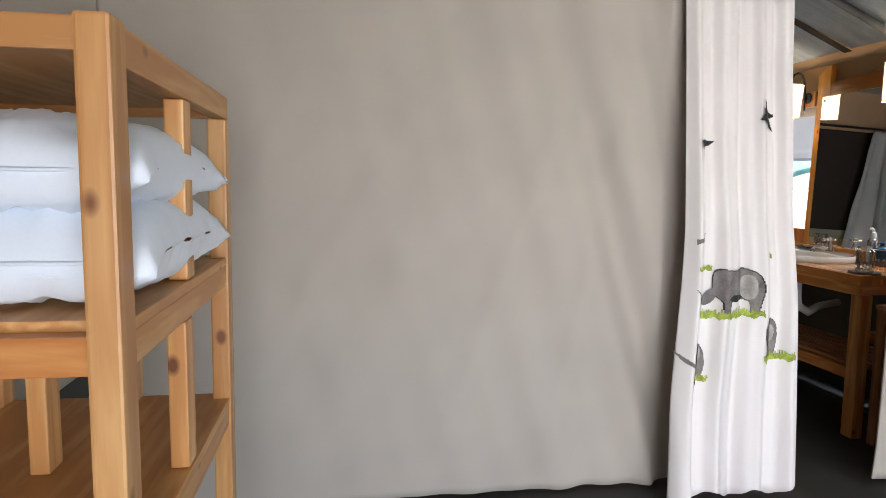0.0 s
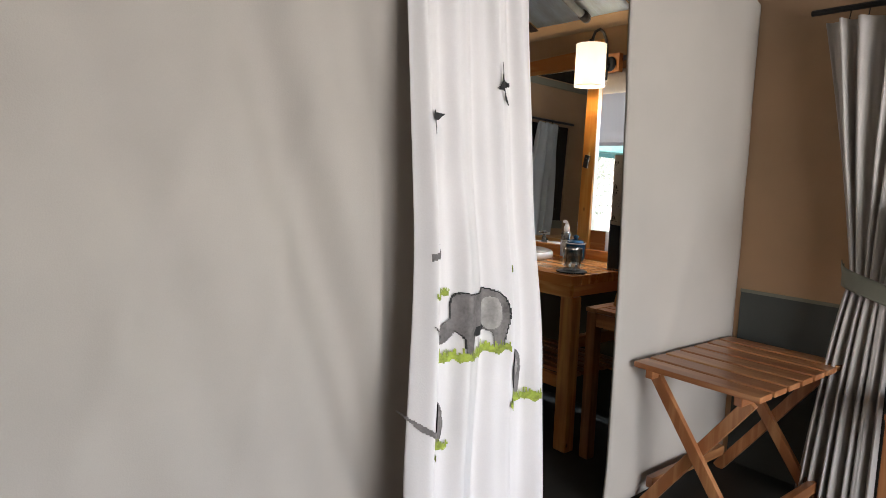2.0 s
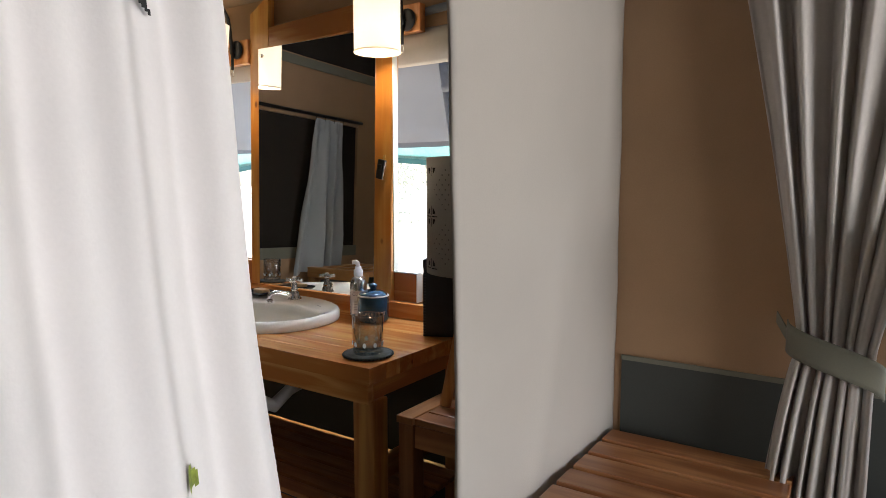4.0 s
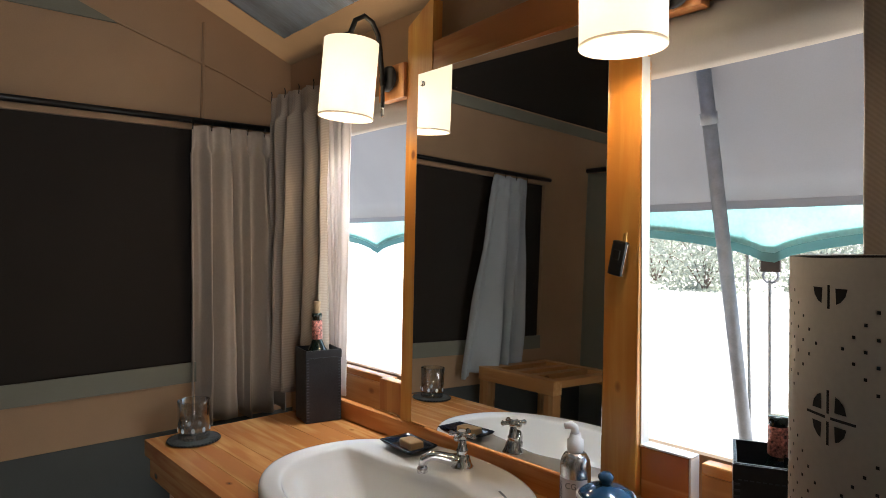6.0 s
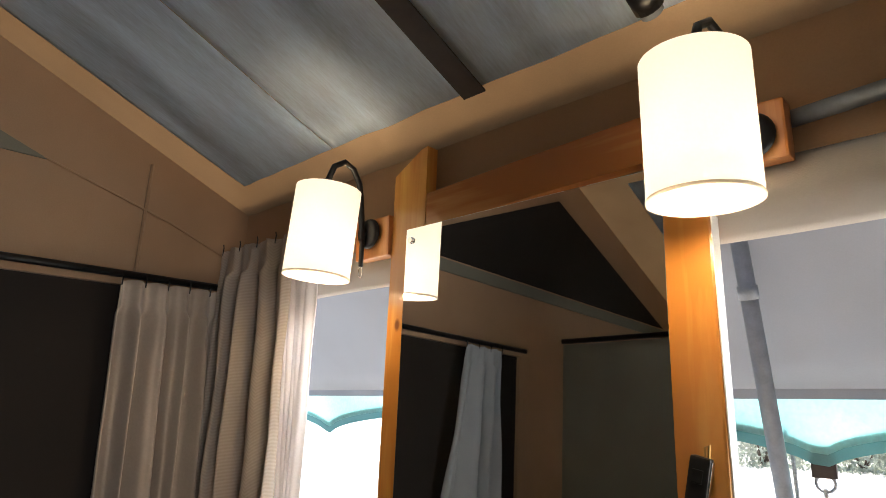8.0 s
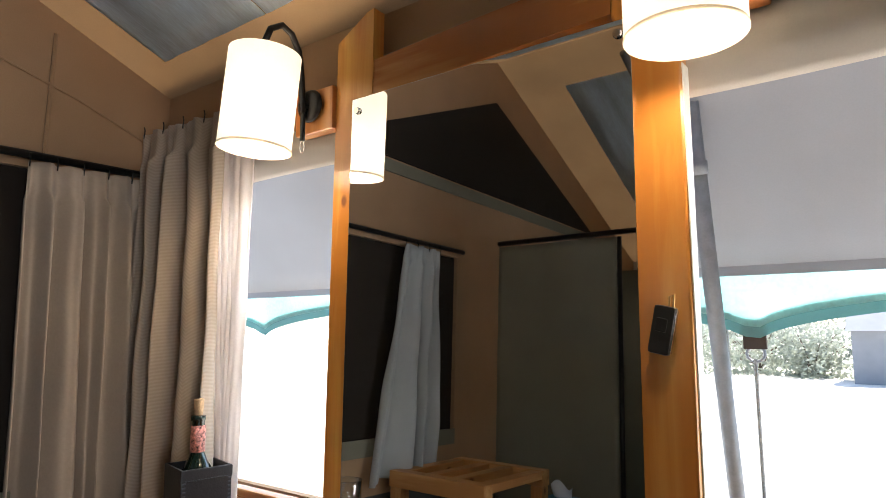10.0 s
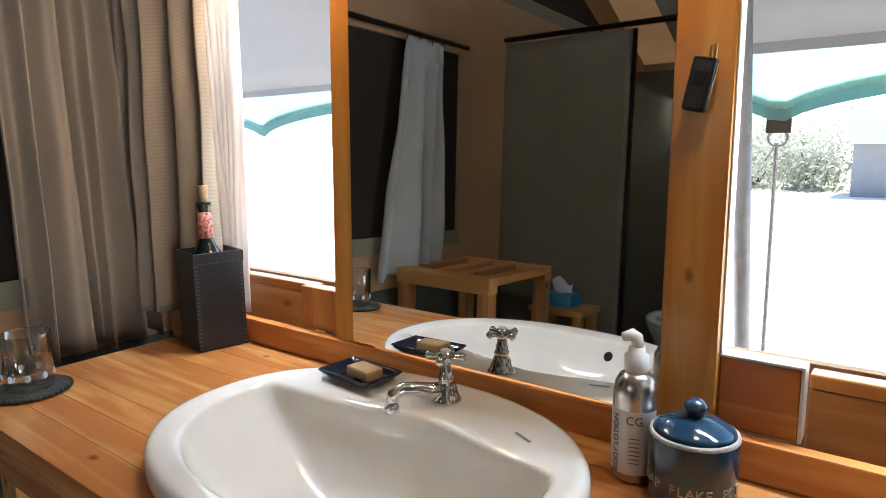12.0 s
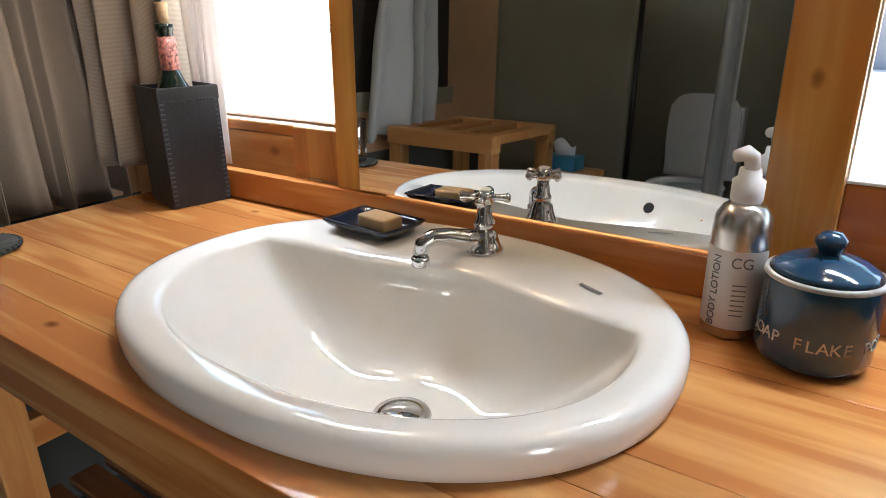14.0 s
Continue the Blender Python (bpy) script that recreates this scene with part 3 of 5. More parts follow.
def bush(name, x, y, r, h, n, seed, label):
    rng = np.random.default_rng(seed)
    t = thing(name, (x, y, -0.3), label, "bush", "bushes outside")
    bm = bmesh.new()
    tips = []
    for k in range(7):
        a = rng.uniform(0, 6.28)
        tip = Vector((math.cos(a) * r * rng.uniform(0.3, 0.8), math.sin(a) * r * rng.uniform(0.3, 0.8), h * rng.uniform(0.5, 0.9)))
        tube([(0, 0, 0), tip * 0.5 + Vector((0, 0, h * 0.1)), tip], [0.035, 0.022, 0.008], 6, bm)
        tips.append(tip)
    part("trunk", bm, bark_mat, t)
    verts, faces = [], []
    for i in range(n):
        c = tips[i % 7] * rng.uniform(0.2, 1.0) + Vector(rng.normal(0, 1, 3)) * r * 0.3
        c.z = max(0.05, c.z)
        d = Vector(rng.normal(0, 1, 3)).normalized()
        e = d.orthogonal().normalized()
        s = rng.uniform(0.05, 0.11)
        k = len(verts)
        verts += [c - d * s, c + e * s * 0.5, c + d * s, c - e * s * 0.5]
        faces.append((k, k + 1, k + 2, k + 3))
    me = bpy.data.meshes.new("crown")
    me.from_pydata([tuple(v) for v in verts], [], faces)
    me.materials.append(leaf_mat)
    cr = new("crown", me)
    cr.parent = t
    return t


for i, (bx, by, br, bh) in enumerate(((-16, 19, 2.2, 2.6), (-12.5, 22, 2.4, 3.0), (-9.5, 20, 2.0, 2.4), (-6.8, 22, 1.8, 2.2), (-4.2, 23, 1.9, 2.1), (-2.4, 22, 1.2, 1.7), (2.2, 23, 1.8, 2.3), (-20, 24, 3, 3.6), (5.5, 22, 2, 2.4), (9, 24, 2.5, 3), (-8, 27, 2.4, 2.6), (-5.5, 27, 2.2, 2.4), (-3.2, 28, 2.4, 2.3), (-0.6, 27, 2.2, 2.5), (-11, 28, 2.6, 2.8), (-14.5, 27, 2.6, 3))):
    bush("bush", bx, by, br, bh, 2200, i, "sparse grey-green bush beyond the bright ground")
hut = thing("far_tent", (-0.2, 21, -0.3), "small distant tent with a dark roof on the bright ground", "tent")
part("wall", box(-1.0, 1.6, -0.9, 0.9, 0, 1.5, 0.02), fly_grey, hut)
part("roof", prism([(-1.2, 1.45), (1.2, 1.45), (0, 2.4)], "x", -1.1, 1.7), fly_grey, hut)

# ---- bathroom: vanity ----
van = thing("vanity_table", (0, 0, 0), "varnished knotty pine vanity table with a plank top", "vanity")
CX, CY = -0.096, -0.298
for y0, y1, hw in ((-0.577, -0.507, 0), (-0.5065, -0.445, 0.20), (-0.4445, -0.386, 0.262), (-0.3855, -0.2, 0.292), (-0.1995, -0.116, 0.255), (-0.1155, -0.0, 0)):
    for x0, x1 in (((-0.906, 0.70),) if not hw else ((-0.906, CX - hw), (CX + hw, 0.70))):
        part("plank", box(x0, x1, y0, y1, 0.815, 0.86, 0.0015), pine_x, van)
part("apron", box(-0.89, 0.685, -0.568, -0.54, 0.755, 0.8145, 0.003), pine_x, van)
part("side_rail", box(-0.88, -0.855, -0.54, -0.02, 0.755, 0.8145, 0.002), pine_y, van)
part("side_rail", box(0.645, 0.67, -0.54, -0.02, 0.755, 0.8145, 0.002), pine_y, van)
for lx in (-0.82, 0.605):
    for ly in (-0.535, -0.075):
        part("leg", box(lx, lx + 0.075, ly - 0.003, ly + 0.06, 0, 0.7545, 0.006), pine_z, van)
part("splashback", box(-0.905, 0.70, -0.036, -0.012, 0.8605, 0.918, 0.003), pine_x, van, "reddish pine splashback board")
part("cross_rail", box(-0.745, 0.605, -0.525, -0.49, 0.30, 0.36, 0.003), pine_x, van)
part("cross_rail", box(-0.745, 0.605, -0.065, -0.03, 0.30, 0.36, 0.003), pine_x, van)
for k in range(6):
    part("shelf_slat", box(-0.81, 0.67, -0.49 + k * 0.07, -0.435 + k * 0.07, 0.362, 0.38, 0.003), teak_x, van)
part("cross_rail", box(0.62, 0.66, -0.5, -0.07, 0.50, 0.555, 0.003), pine_y, van)
part("cross_rail", box(-0.80, -0.765, -0.5, -0.07, 0.50, 0.555, 0.003), pine_y, van)

# oval basin with a flat tap ledge
basin = thing("washbasin", (CX, CY, 0.861), "white glazed oval drop-in washbasin", "basin")
BA, BB = 0.345, 0.259
BX, BY = 0.05, -0.045


def ray_oval(c, s, a, b):
    """Distance from (BX, BY) along (c, s) to a squared oval with half axes a and b."""
    lo, hi = 0.0, 1.0
    for _ in range(40):
        m = (lo + hi) / 2
        if abs((BX + m * c) / a) ** 2.2 + abs((BY + m * s) / b) ** 2.2 < 1:
            lo = m
        else:
            hi = m
    return lo


def basin_mesh():
    bm = bmesh.new()
    seg = 96
    rows = []
    for k in range(seg):
        t = 2 * math.pi * k / seg
        c, s = math.cos(t), math.sin(t)
        ro = ray_oval(c, s, BA, BB)
        ri = ray_oval(c, s, BA - 0.046, BB - 0.046)
        if s > 0:
            flat = (0.116 - BY - 0.05 * abs(c) ** 1.5) / s
            ri = -math.log(math.exp(-ri * 130) + math.exp(-flat * 130)) / 130
        pts = [(ro - 0.022, 0.0), (ro - 0.004, 0.0), (ro, 0.004), (ro + 0.001, 0.012), (ro + 0.001, 0.022), (ro - 0.001, 0.030), (ro - 0.006, 0.0355), (ro - 0.013, 0.0372), (ro - 0.021, 0.0366), (ri + 0.020, 0.0345), (ri + 0.007, 0.0322), (ri + 0.001, 0.0295), (ri - 0.004, 0.025)]
        for q in (0.96, 0.9, 0.8, 0.68, 0.55, 0.42, 0.3, 0.2, 0.13):
            back = max(0.0, s)
            z = 0.022 - 0.118 * (1 - q ** (2.4 + 0.6 * back)) ** 1.05
            pts.append((ri * q + 0.036 * (1 - q), z))
        rows.append([bm.verts.new((BX + r * c, BY + r * s, z)) for r, z in pts])
    n = len(rows[0])
    for k in range(seg):
        a, b = rows[k], rows[(k + 1) % seg]
        for i in range(n - 1):
            bm.faces.new((a[i], b[i], b[i + 1], a[i + 1]))
    bm.faces.new([r[-1] for r in rows])
    return bm


part("bowl", basin_mesh(), ceramic, basin, smooth=True)
part("drain", lathe([(0, 0.004), (0.020, 0.004), (0.022, 0.0015), (0.026, 0.003), (0.033, 0.003), (0.035, 0.0)], 32, at=(BX + 0.004, BY + 0.002, -0.0935)), chrome, basin, "chrome drain fitting", smooth=True)
part("overflow", lathe([(0, 0.002), (0.010, 0.002), (0.012, 0)], 20), black_plastic, basin, "dark round overflow hole", turn=Matrix.Translation((0.09, -0.192, -0.004)) @ Matrix.Rotation(radians(-62), 4, "X"))
part("maker_mark", box(-0.018, 0.018, -0.0025, 0.0025, 0, 0.0004, 0), ink_grey, basin, turn=Matrix.Translation((0.205, 0.132, 0.0372)) @ Matrix.Rotation(radians(-25), 4, "Z"))
whole("waste_pipe", tube([(-0.04, -0.34, 0.75), (-0.04, -0.34, 0.62), (-0.04, -0.33, 0.56), (-0.04, -0.26, 0.52), (-0.04, -0.18, 0.56), (-0.04, -0.05, 0.58)], [0.022, 0.022, 0.026, 0.026, 0.022, 0.022], 14), pvc, "white plastic waste pipe under the basin", "pipe", smooth=True)

# tap
tap = thing("pillar_tap", (-0.066, -0.118, 0.897), "chrome pillar tap with a cross handle", "tap")
part("body", lathe([(0.0, 0), (0.026, 0), (0.027, 0.004), (0.022, 0.010), (0.019, 0.020), (0.017, 0.028), (0.013, 0.034), (0.0145, 0.038), (0.0145, 0.042), (0.0115, 0.046), (0.0095, 0.062), (0.009, 0.066), (0.0, 0.067)], 32), chrome, tap, smooth=True)
sd = Vector((-0.52, -0.80, 0)).normalized()
part("spout", tube([sd * 0.008 + Vector((0, 0, 0.016)), sd * 0.03 + Vector((0, 0, 0.020)), sd * 0.055 + Vector((0, 0, 0.028)), sd * 0.075 + Vector((0, 0, 0.030)), sd * 0.090 + Vector((0, 0, 0.024)), sd * 0.094 + Vector((0, 0, 0.008))], [0.016, 0.0145, 0.012, 0.0115, 0.0115, 0.0105], 18), chrome, tap, smooth=True)
part("nozzle", lathe([(0.0, -0.008), (0.0105, -0.008), (0.0125, -0.006), (0.0125, 0.004), (0.0105, 0.006), (0, 0.006)], 20, at=tuple(sd * 0.094)), chrome, tap, smooth=True)
hd = part("handle", lathe([(0, 0.066), (0.010, 0.066), (0.013, 0.071), (0.013, 0.080), (0.010, 0.085), (0.0, 0.087)], 24), chrome, tap, smooth=True)
for k in range(4):
    a = radians(20 + 90 * k)
    d = Vector((math.cos(a), math.sin(a), 0))
    z = Vector((0, 0, 0.0765))
    part("spoke", tube([d * 0.010 + z, d * 0.020 + z, d * 0.027 + z, d * 0.031 + z, d * 0.035 + z], [0.0055, 0.0045, 0.0055, 0.0075, 0.004], 12), chrome, hd, smooth=True)
part("cap", lathe([(0, 0.0895), (0.007, 0.0885), (0.009, 0.0865)], 20), white_plastic, hd, "white porcelain button")

# soap dish and soap
dish = thing("soap_dish", (-0.252, -0.132, 0.8985), "small square navy glazed soap dish", "dish")
dish.rotation_euler = (0, 0, radians(-4))
part("tray", sheet(lambda u, v: ((u - 0.5) * 0.128, (v - 0.5) * 0.085, 0.002 + 0.016 * max(abs(2 * u - 1), abs(2 * v - 1)) ** 5), 22, 18, 0.004), blue_dark, dish, smooth=True)
soap = whole("soap_bar", box(-0.03, 0.03, -0.019, 0.019, 0, 0.02, 0.004), soap_mat, "small tan bar of soap on the dish", "soap", smooth=True)
soap.matrix_world = pose(-0.240, -0.132, 0.9045, 0, 0, -8)

# lotion bottle
lot = thing("lotion_bottle", (0.252, -0.108, 0.861), "brushed aluminium lotion bottle with a white pump", "bottle")
lot.scale = (1, 1, 1.06)
part("flask", lathe([(0, 0), (0.028, 0), (0.030, 0.003), (0.030, 0.115), (0.028, 0.128), (0.022, 0.138), (0.015, 0.143), (0, 0.143)], 40), alu, lot, smooth=True)
part("label", sheet(lambda u, v: (0.0304 * math.cos(radians(-175 + 170 * u)), 0.0304 * math.sin(radians(-175 + 170 * u)), 0.012 + 0.085 * v), 24, 2), label_paper, lot, "silver-white printed label", smooth=True)
pump = part("pump", lathe([(0, 0.143), (0.0155, 0.143), (0.0165, 0.146), (0.0165, 0.164), (0.012, 0.167), (0.011, 0.176), (0, 0.176)], 28), white_plastic, lot, "white plastic pump", smooth=True)
part("nozzle", tube([(0.002, -0.002, 0.176), (0.0, -0.004, 0.188), (-0.004, -0.008, 0.192), (-0.013, -0.018, 0.190)], [0.008, 0.0085, 0.008, 0.006], 12), white_plastic, pump, smooth=True)
words("CG", 0.016, ink_grey, lot, pose(0.0305 * math.cos(radians(-70)), 0.0305 * math.sin(radians(-70)), 0.080, 90, 0, 20), "grey lettering")
words("BODY LOTION", 0.0115, ink_grey, lot, Matrix.Translation((0.0308 * math.cos(radians(-112)), 0.0308 * math.sin(radians(-112)), 0.052)) @ Matrix.Rotation(radians(-22), 4, "Z") @ Matrix.Rotation(radians(90), 4, "X") @ Matrix.Rotation(radians(90), 4, "Z"), "grey lettering")
for k in range(7):
    part("text_line", box(-0.007, 0.007, -0.0002, 0.0002, 0, 0.0012, 0), ink_grey, lot, turn=pose(0.0306 * math.cos(radians(-70)), 0.0306 * math.sin(radians(-70)), 0.028 + k * 0.0055, 0, 0, 20))

# lidded jar
jar = thing("soap_flake_jar", (0.337, -0.128, 0.861), "dark blue glazed stoneware jar with a knobbed lid", "jar")
part("pot", lathe([(0, 0), (0.044, 0), (0.052, 0.005), (0.0545, 0.014), (0.0545, 0.092), (0.0535, 0.096), (0.050, 0.096), (0.050, 0.02), (0, 0.018)], 48), blue_glaze, jar, smooth=True)
part("rim", lathe([(0.0505, 0.0962), (0.0537, 0.0962), (0.0545, 0.094), (0.0549, 0.0915)], 48), rim_glaze, jar, "worn pale rim", smooth=True)
lid = part("lid", lathe([(0, 0.1165), (0.014, 0.1155), (0.032, 0.110), (0.046, 0.102), (0.050, 0.0985), (0.049, 0.0965), (0, 0.0965)], 48), blue_glaze, jar, smooth=True)
part("knob", lathe([(0, 0.138), (0.008, 0.137), (0.0145, 0.131), (0.015, 0.126), (0.011, 0.120), (0.009, 0.114)], 28), blue_glaze, lid, smooth=True)
for i, ch in enumerate("SOAP FLAKE POT"):
    if ch != " ":
        a = radians(-158 + i * 11.6)
        words(ch, 0.0175, letter_pale, jar, pose(0.0547 * math.cos(a), 0.0547 * math.sin(a), 0.030, 90, 0, math.degrees(a) + 90), "pale stamped letter", "letter")


# tumblers on coasters
def tumbler(at, grp):
    co = thing("coaster", (at[0], at[1], 0.861), "round dark coaster with a beaded edge", "coaster", "coasters")
    co.scale = (1.25, 1.25, 1.1)
    part("disc", lathe([(0, 0), (0.052, 0), (0.056, 0.003), (0.054, 0.007), (0, 0.007)], 40), coaster_mat, co, smooth=True)
    bm = bmesh.new()
    for k in range(40):
        a = 2 * math.pi * k / 40
        bmesh.ops.create_icosphere(bm, subdivisions=1, radius=0.0042, matrix=Matrix.Translation((0.0545 * math.cos(a), 0.0545 * math.sin(a), 0.0045)))
    tagged(part("beaded_edge", bm, coaster_mat, co, smooth=True), kind="stuff")
    gl = thing("tumbler", (at[0], at[1], 0.869), "clear glass tumbler on a dark coaster", "glass", "tumblers")
    gl.scale = (1.25, 1.25, 1.12)
    part("cup", lathe([(0, 0), (0.032, 0), (0.034, 0.003), (0.0355, 0.095), (0.0348, 0.0965), (0.034, 0.095), (0.0322, 0.014), (0, 0.012)], 40), glass, gl, smooth=True).visible_shadow = False
    for k in range(9):
        a = 2 * math.pi * k / 9 + 0.3
        part("etched_leaf", lathe([(0, 0.001), (0.003, 0.0008), (0.0042, 0)], 12, sy=1.5), cut_glass, gl, "frosted etched motif", turn=pose(0.0347 * math.cos(a), 0.0347 * math.sin(a), 0.026, 90, 0, math.degrees(a) + 90))


tumbler((0.612, -0.478), "")
tumbler((-0.80, -0.475), "")


# leather bottle boxes
def wine_box(at, w, h, turn, label):
    t = thing("bottle_box", at, label, "box", "leather bottle boxes")
    t.rotation_euler = (0, 0, radians(turn))
    q = w / 2
    for x0, x1, y0, y1 in ((-q, q, -q, -q + 0.005), (-q, q, q - 0.005, q), (-q, -q + 0.005, -q + 0.005, q - 0.005), (q - 0.005, q, -q + 0.005, q - 0.005)):
        part("side_panel", box(x0, x1, y0, y1, 0, h, 0.001), leather, t)
    part("base", box(-q + 0.006, q - 0.006, -q + 0.006, q - 0.006, 0.0, 0.006, 0), leather, t)
    part("top_band", box(-q - 0.001, q + 0.001, -q - 0.0025, -q - 0.0002, h - 0.026, h - 0.001, 0.001), leather, t)
    st = bmesh.new()
    for sx in (-1, 1):
        for k in range(int(h / 0.009)):
            box(sx * (q - 0.005) - 0.004, sx * (q - 0.005) + 0.004, -q - 0.0022, -q - 0.0001, 0.006 + k * 0.009, 0.009 + k * 0.009, 0, st)
    for k in range(14):
        box(-q + 0.006 + k * (w - 0.012) / 14, -q + 0.011 + k * (w - 0.012) / 14, -q - 0.0035, -q - 0.0022, h - 0.024, h - 0.0225, 0, st)
    part("stitching", st, thread, t, "dark thread stitching")
    return t


def wine_bottle(at, label, z0):
    t = thing("wine_bottle", at, label, "bottle")
    part("glass", lathe([(0, 0), (0.034, 0), (0.037, 0.004), (0.037, 0.185), (0.034, 0.205), (0.022, 0.228), (0.0155, 0.245), (0.0145, 0.315), (0.0165, 0.318), (0.0165, 0.328), (0.0, 0.328)], 32), bottle_green, t, smooth=True)
    part("beaded_sleeve", lathe([(0.0155, 0.2455), (0.0172, 0.247), (0.0168, 0.305), (0.0152, 0.306)], 28), bead_mat, t, "red and white beaded neck sleeve", smooth=True)
    part("cork", lathe([(0, 0.329), (0.0095, 0.329), (0.0115, 0.364), (0.0108, 0.366), (0, 0.366)], 20), cork_mat, t, "tan cork", smooth=True)
    return t


wine_box((-0.776, -0.088, 0.861), 0.114, 0.225, 78, "black stitched leather bottle box on the vanity")
wine_bottle((-0.778, -0.090, 0.8675), "dark green bottle with beaded neck and tall cork", 0)
wine_box((0.640, -0.125, 0.861), 0.125, 0.245, 25, "black leather bottle box beside the window")
b2 = thing("small_bottle", (0.640, -0.125, 0.8675), "dark bottle standing in the leather box", "bottle")
part("glass", lathe([(0, 0), (0.03, 0), (0.034, 0.004), (0.034, 0.17), (0.028, 0.2), (0.014, 0.235), (0.013, 0.285), (0.015, 0.288), (0.015, 0.297), (0, 0.297)], 28), bottle_green, b2, smooth=True)
part("sleeve", lathe([(0.0135, 0.238), (0.0155, 0.24), (0.015, 0.282), (0.0135, 0.283)], 24), bead_mat, b2, smooth=True)

# mirror frame
mf = thing("mirror_frame", (0, 0, 0), "varnished pine mirror frame of rough posts and planks", "mirror")
lean = Matrix.Translation((0, -0.028, 0.922)) @ Matrix.Rotation(radians(-1.6), 4, "X")
part("post", prism([(-0.424, -0.003), (-0.315, -0.003), (-0.315, 1.172), (-0.335, 1.168), (-0.424, 1.118)], "y", 0.0015, 0.035), lamplit_z, mf, turn=lean)
part("post", box(0.222, 0.334, 0.0015, 0.035, -0.003, 1.12, 0.005), lamplit_z, mf, turn=lean)
part("beam", prism([(-0.3145, 0.968), (0.2215, 0.99), (0.2215, 1.078), (-0.05, 1.066), (-0.3145, 1.052)], "y", 0.004, 0.032), pine_x, mf, "reddish knotty pine top beam", turn=lean)
part("lamp_plank", box(-0.548, -0.4245, -0.012, 0.022, 1.84, 1.94, 0.004), pine_z, mf)
part("lamp_plank", box(0.3345, 0.458, -0.012, 0.022, 1.86, 1.955, 0.004), pine_z, mf)
part("lower_plank", box(-0.552, -0.4245, -0.008, 0.025, 0.9185, 1.013, 0.003), pine_z, mf)
part("lower_plank", box(0.3345, 0.436, -0.008, 0.025, 0.9185, 1.020, 0.003), pine_x, mf)
part("white_trim", box(0.3345, 0.441, -0.009, 0.024, 1.0205, 1.0245, 0.001), pvc, mf, "thin white edging strip")
part("white_trim", box(0.4365, 0.441, -0.009, 0.024, 0.9185, 1.020, 0.001), pvc, mf, "thin white edging strip")
part("white_trim", box(0.3345, 0.3365, -0.008, 0.02, 1.025, 1.795, 0.0005), pvc, mf, "thin white edging strip")
part("glass", box(-0.370, 0.257, -0.0025, 0.001, 0, 0.972, 0.0008), mirror_mat, mf, "clear mirror glass", turn=lean)
for x, z in ((-0.352, 1.875), (0.236, 1.88)):
    part("mirror_clip", lathe([(0, 0.004), (0.007, 0.004), (0.008, 0)], 16), chrome, mf, turn=pose(x, -0.006, z - 0.01, 90, 0, 0))
part("window_sill", box(-1.12, -0.5525, 0.03, 0.062, 0.985, 1.006, 0.003), pine_x, mf)
part("window_sill", box(0.4415, 1.03, 0.03, 0.062, 0.985, 1.006, 0.003), pine_x, mf)
part("sill_board", box(-0.905, -0.5525, 0.03, 0.06, 0.862, 0.984, 0.003), pale_x, mf)
part("sill_board", box(0.4415, 1.03, 0.03, 0.06, 0.862, 0.984, 0.003), pale_x, mf)

# torch hung on the post
tor = thing("hanging_torch", (0.294, -0.023, 1.395), "small black torch hung by a brass clip on the post", "torch")
tor.rotation_euler = (0, radians(12), 0)
part("case", box(-0.016, 0.016, -0.010, 0.006, -0.037, 0.034, 0.005), black_plastic, tor)
part("switch", box(-0.008, 0.008, -0.0135, -0.010, -0.004, 0.016, 0.002), black_metal, tor)
part("edge_strip", box(0.0155, 0.0175, -0.006, 0.002, -0.033, 0.03, 0.0005), alu, tor)
part("clip", tube([(0.004, -0.002, 0.033), (0.002, -0.002, 0.048), (0.008, -0.002, 0.052), (0.010, -0.002, 0.034)], 0.0018, 8), mat("brass", (0.6, 0.4, 0.15), 0.3, 1.0), tor)


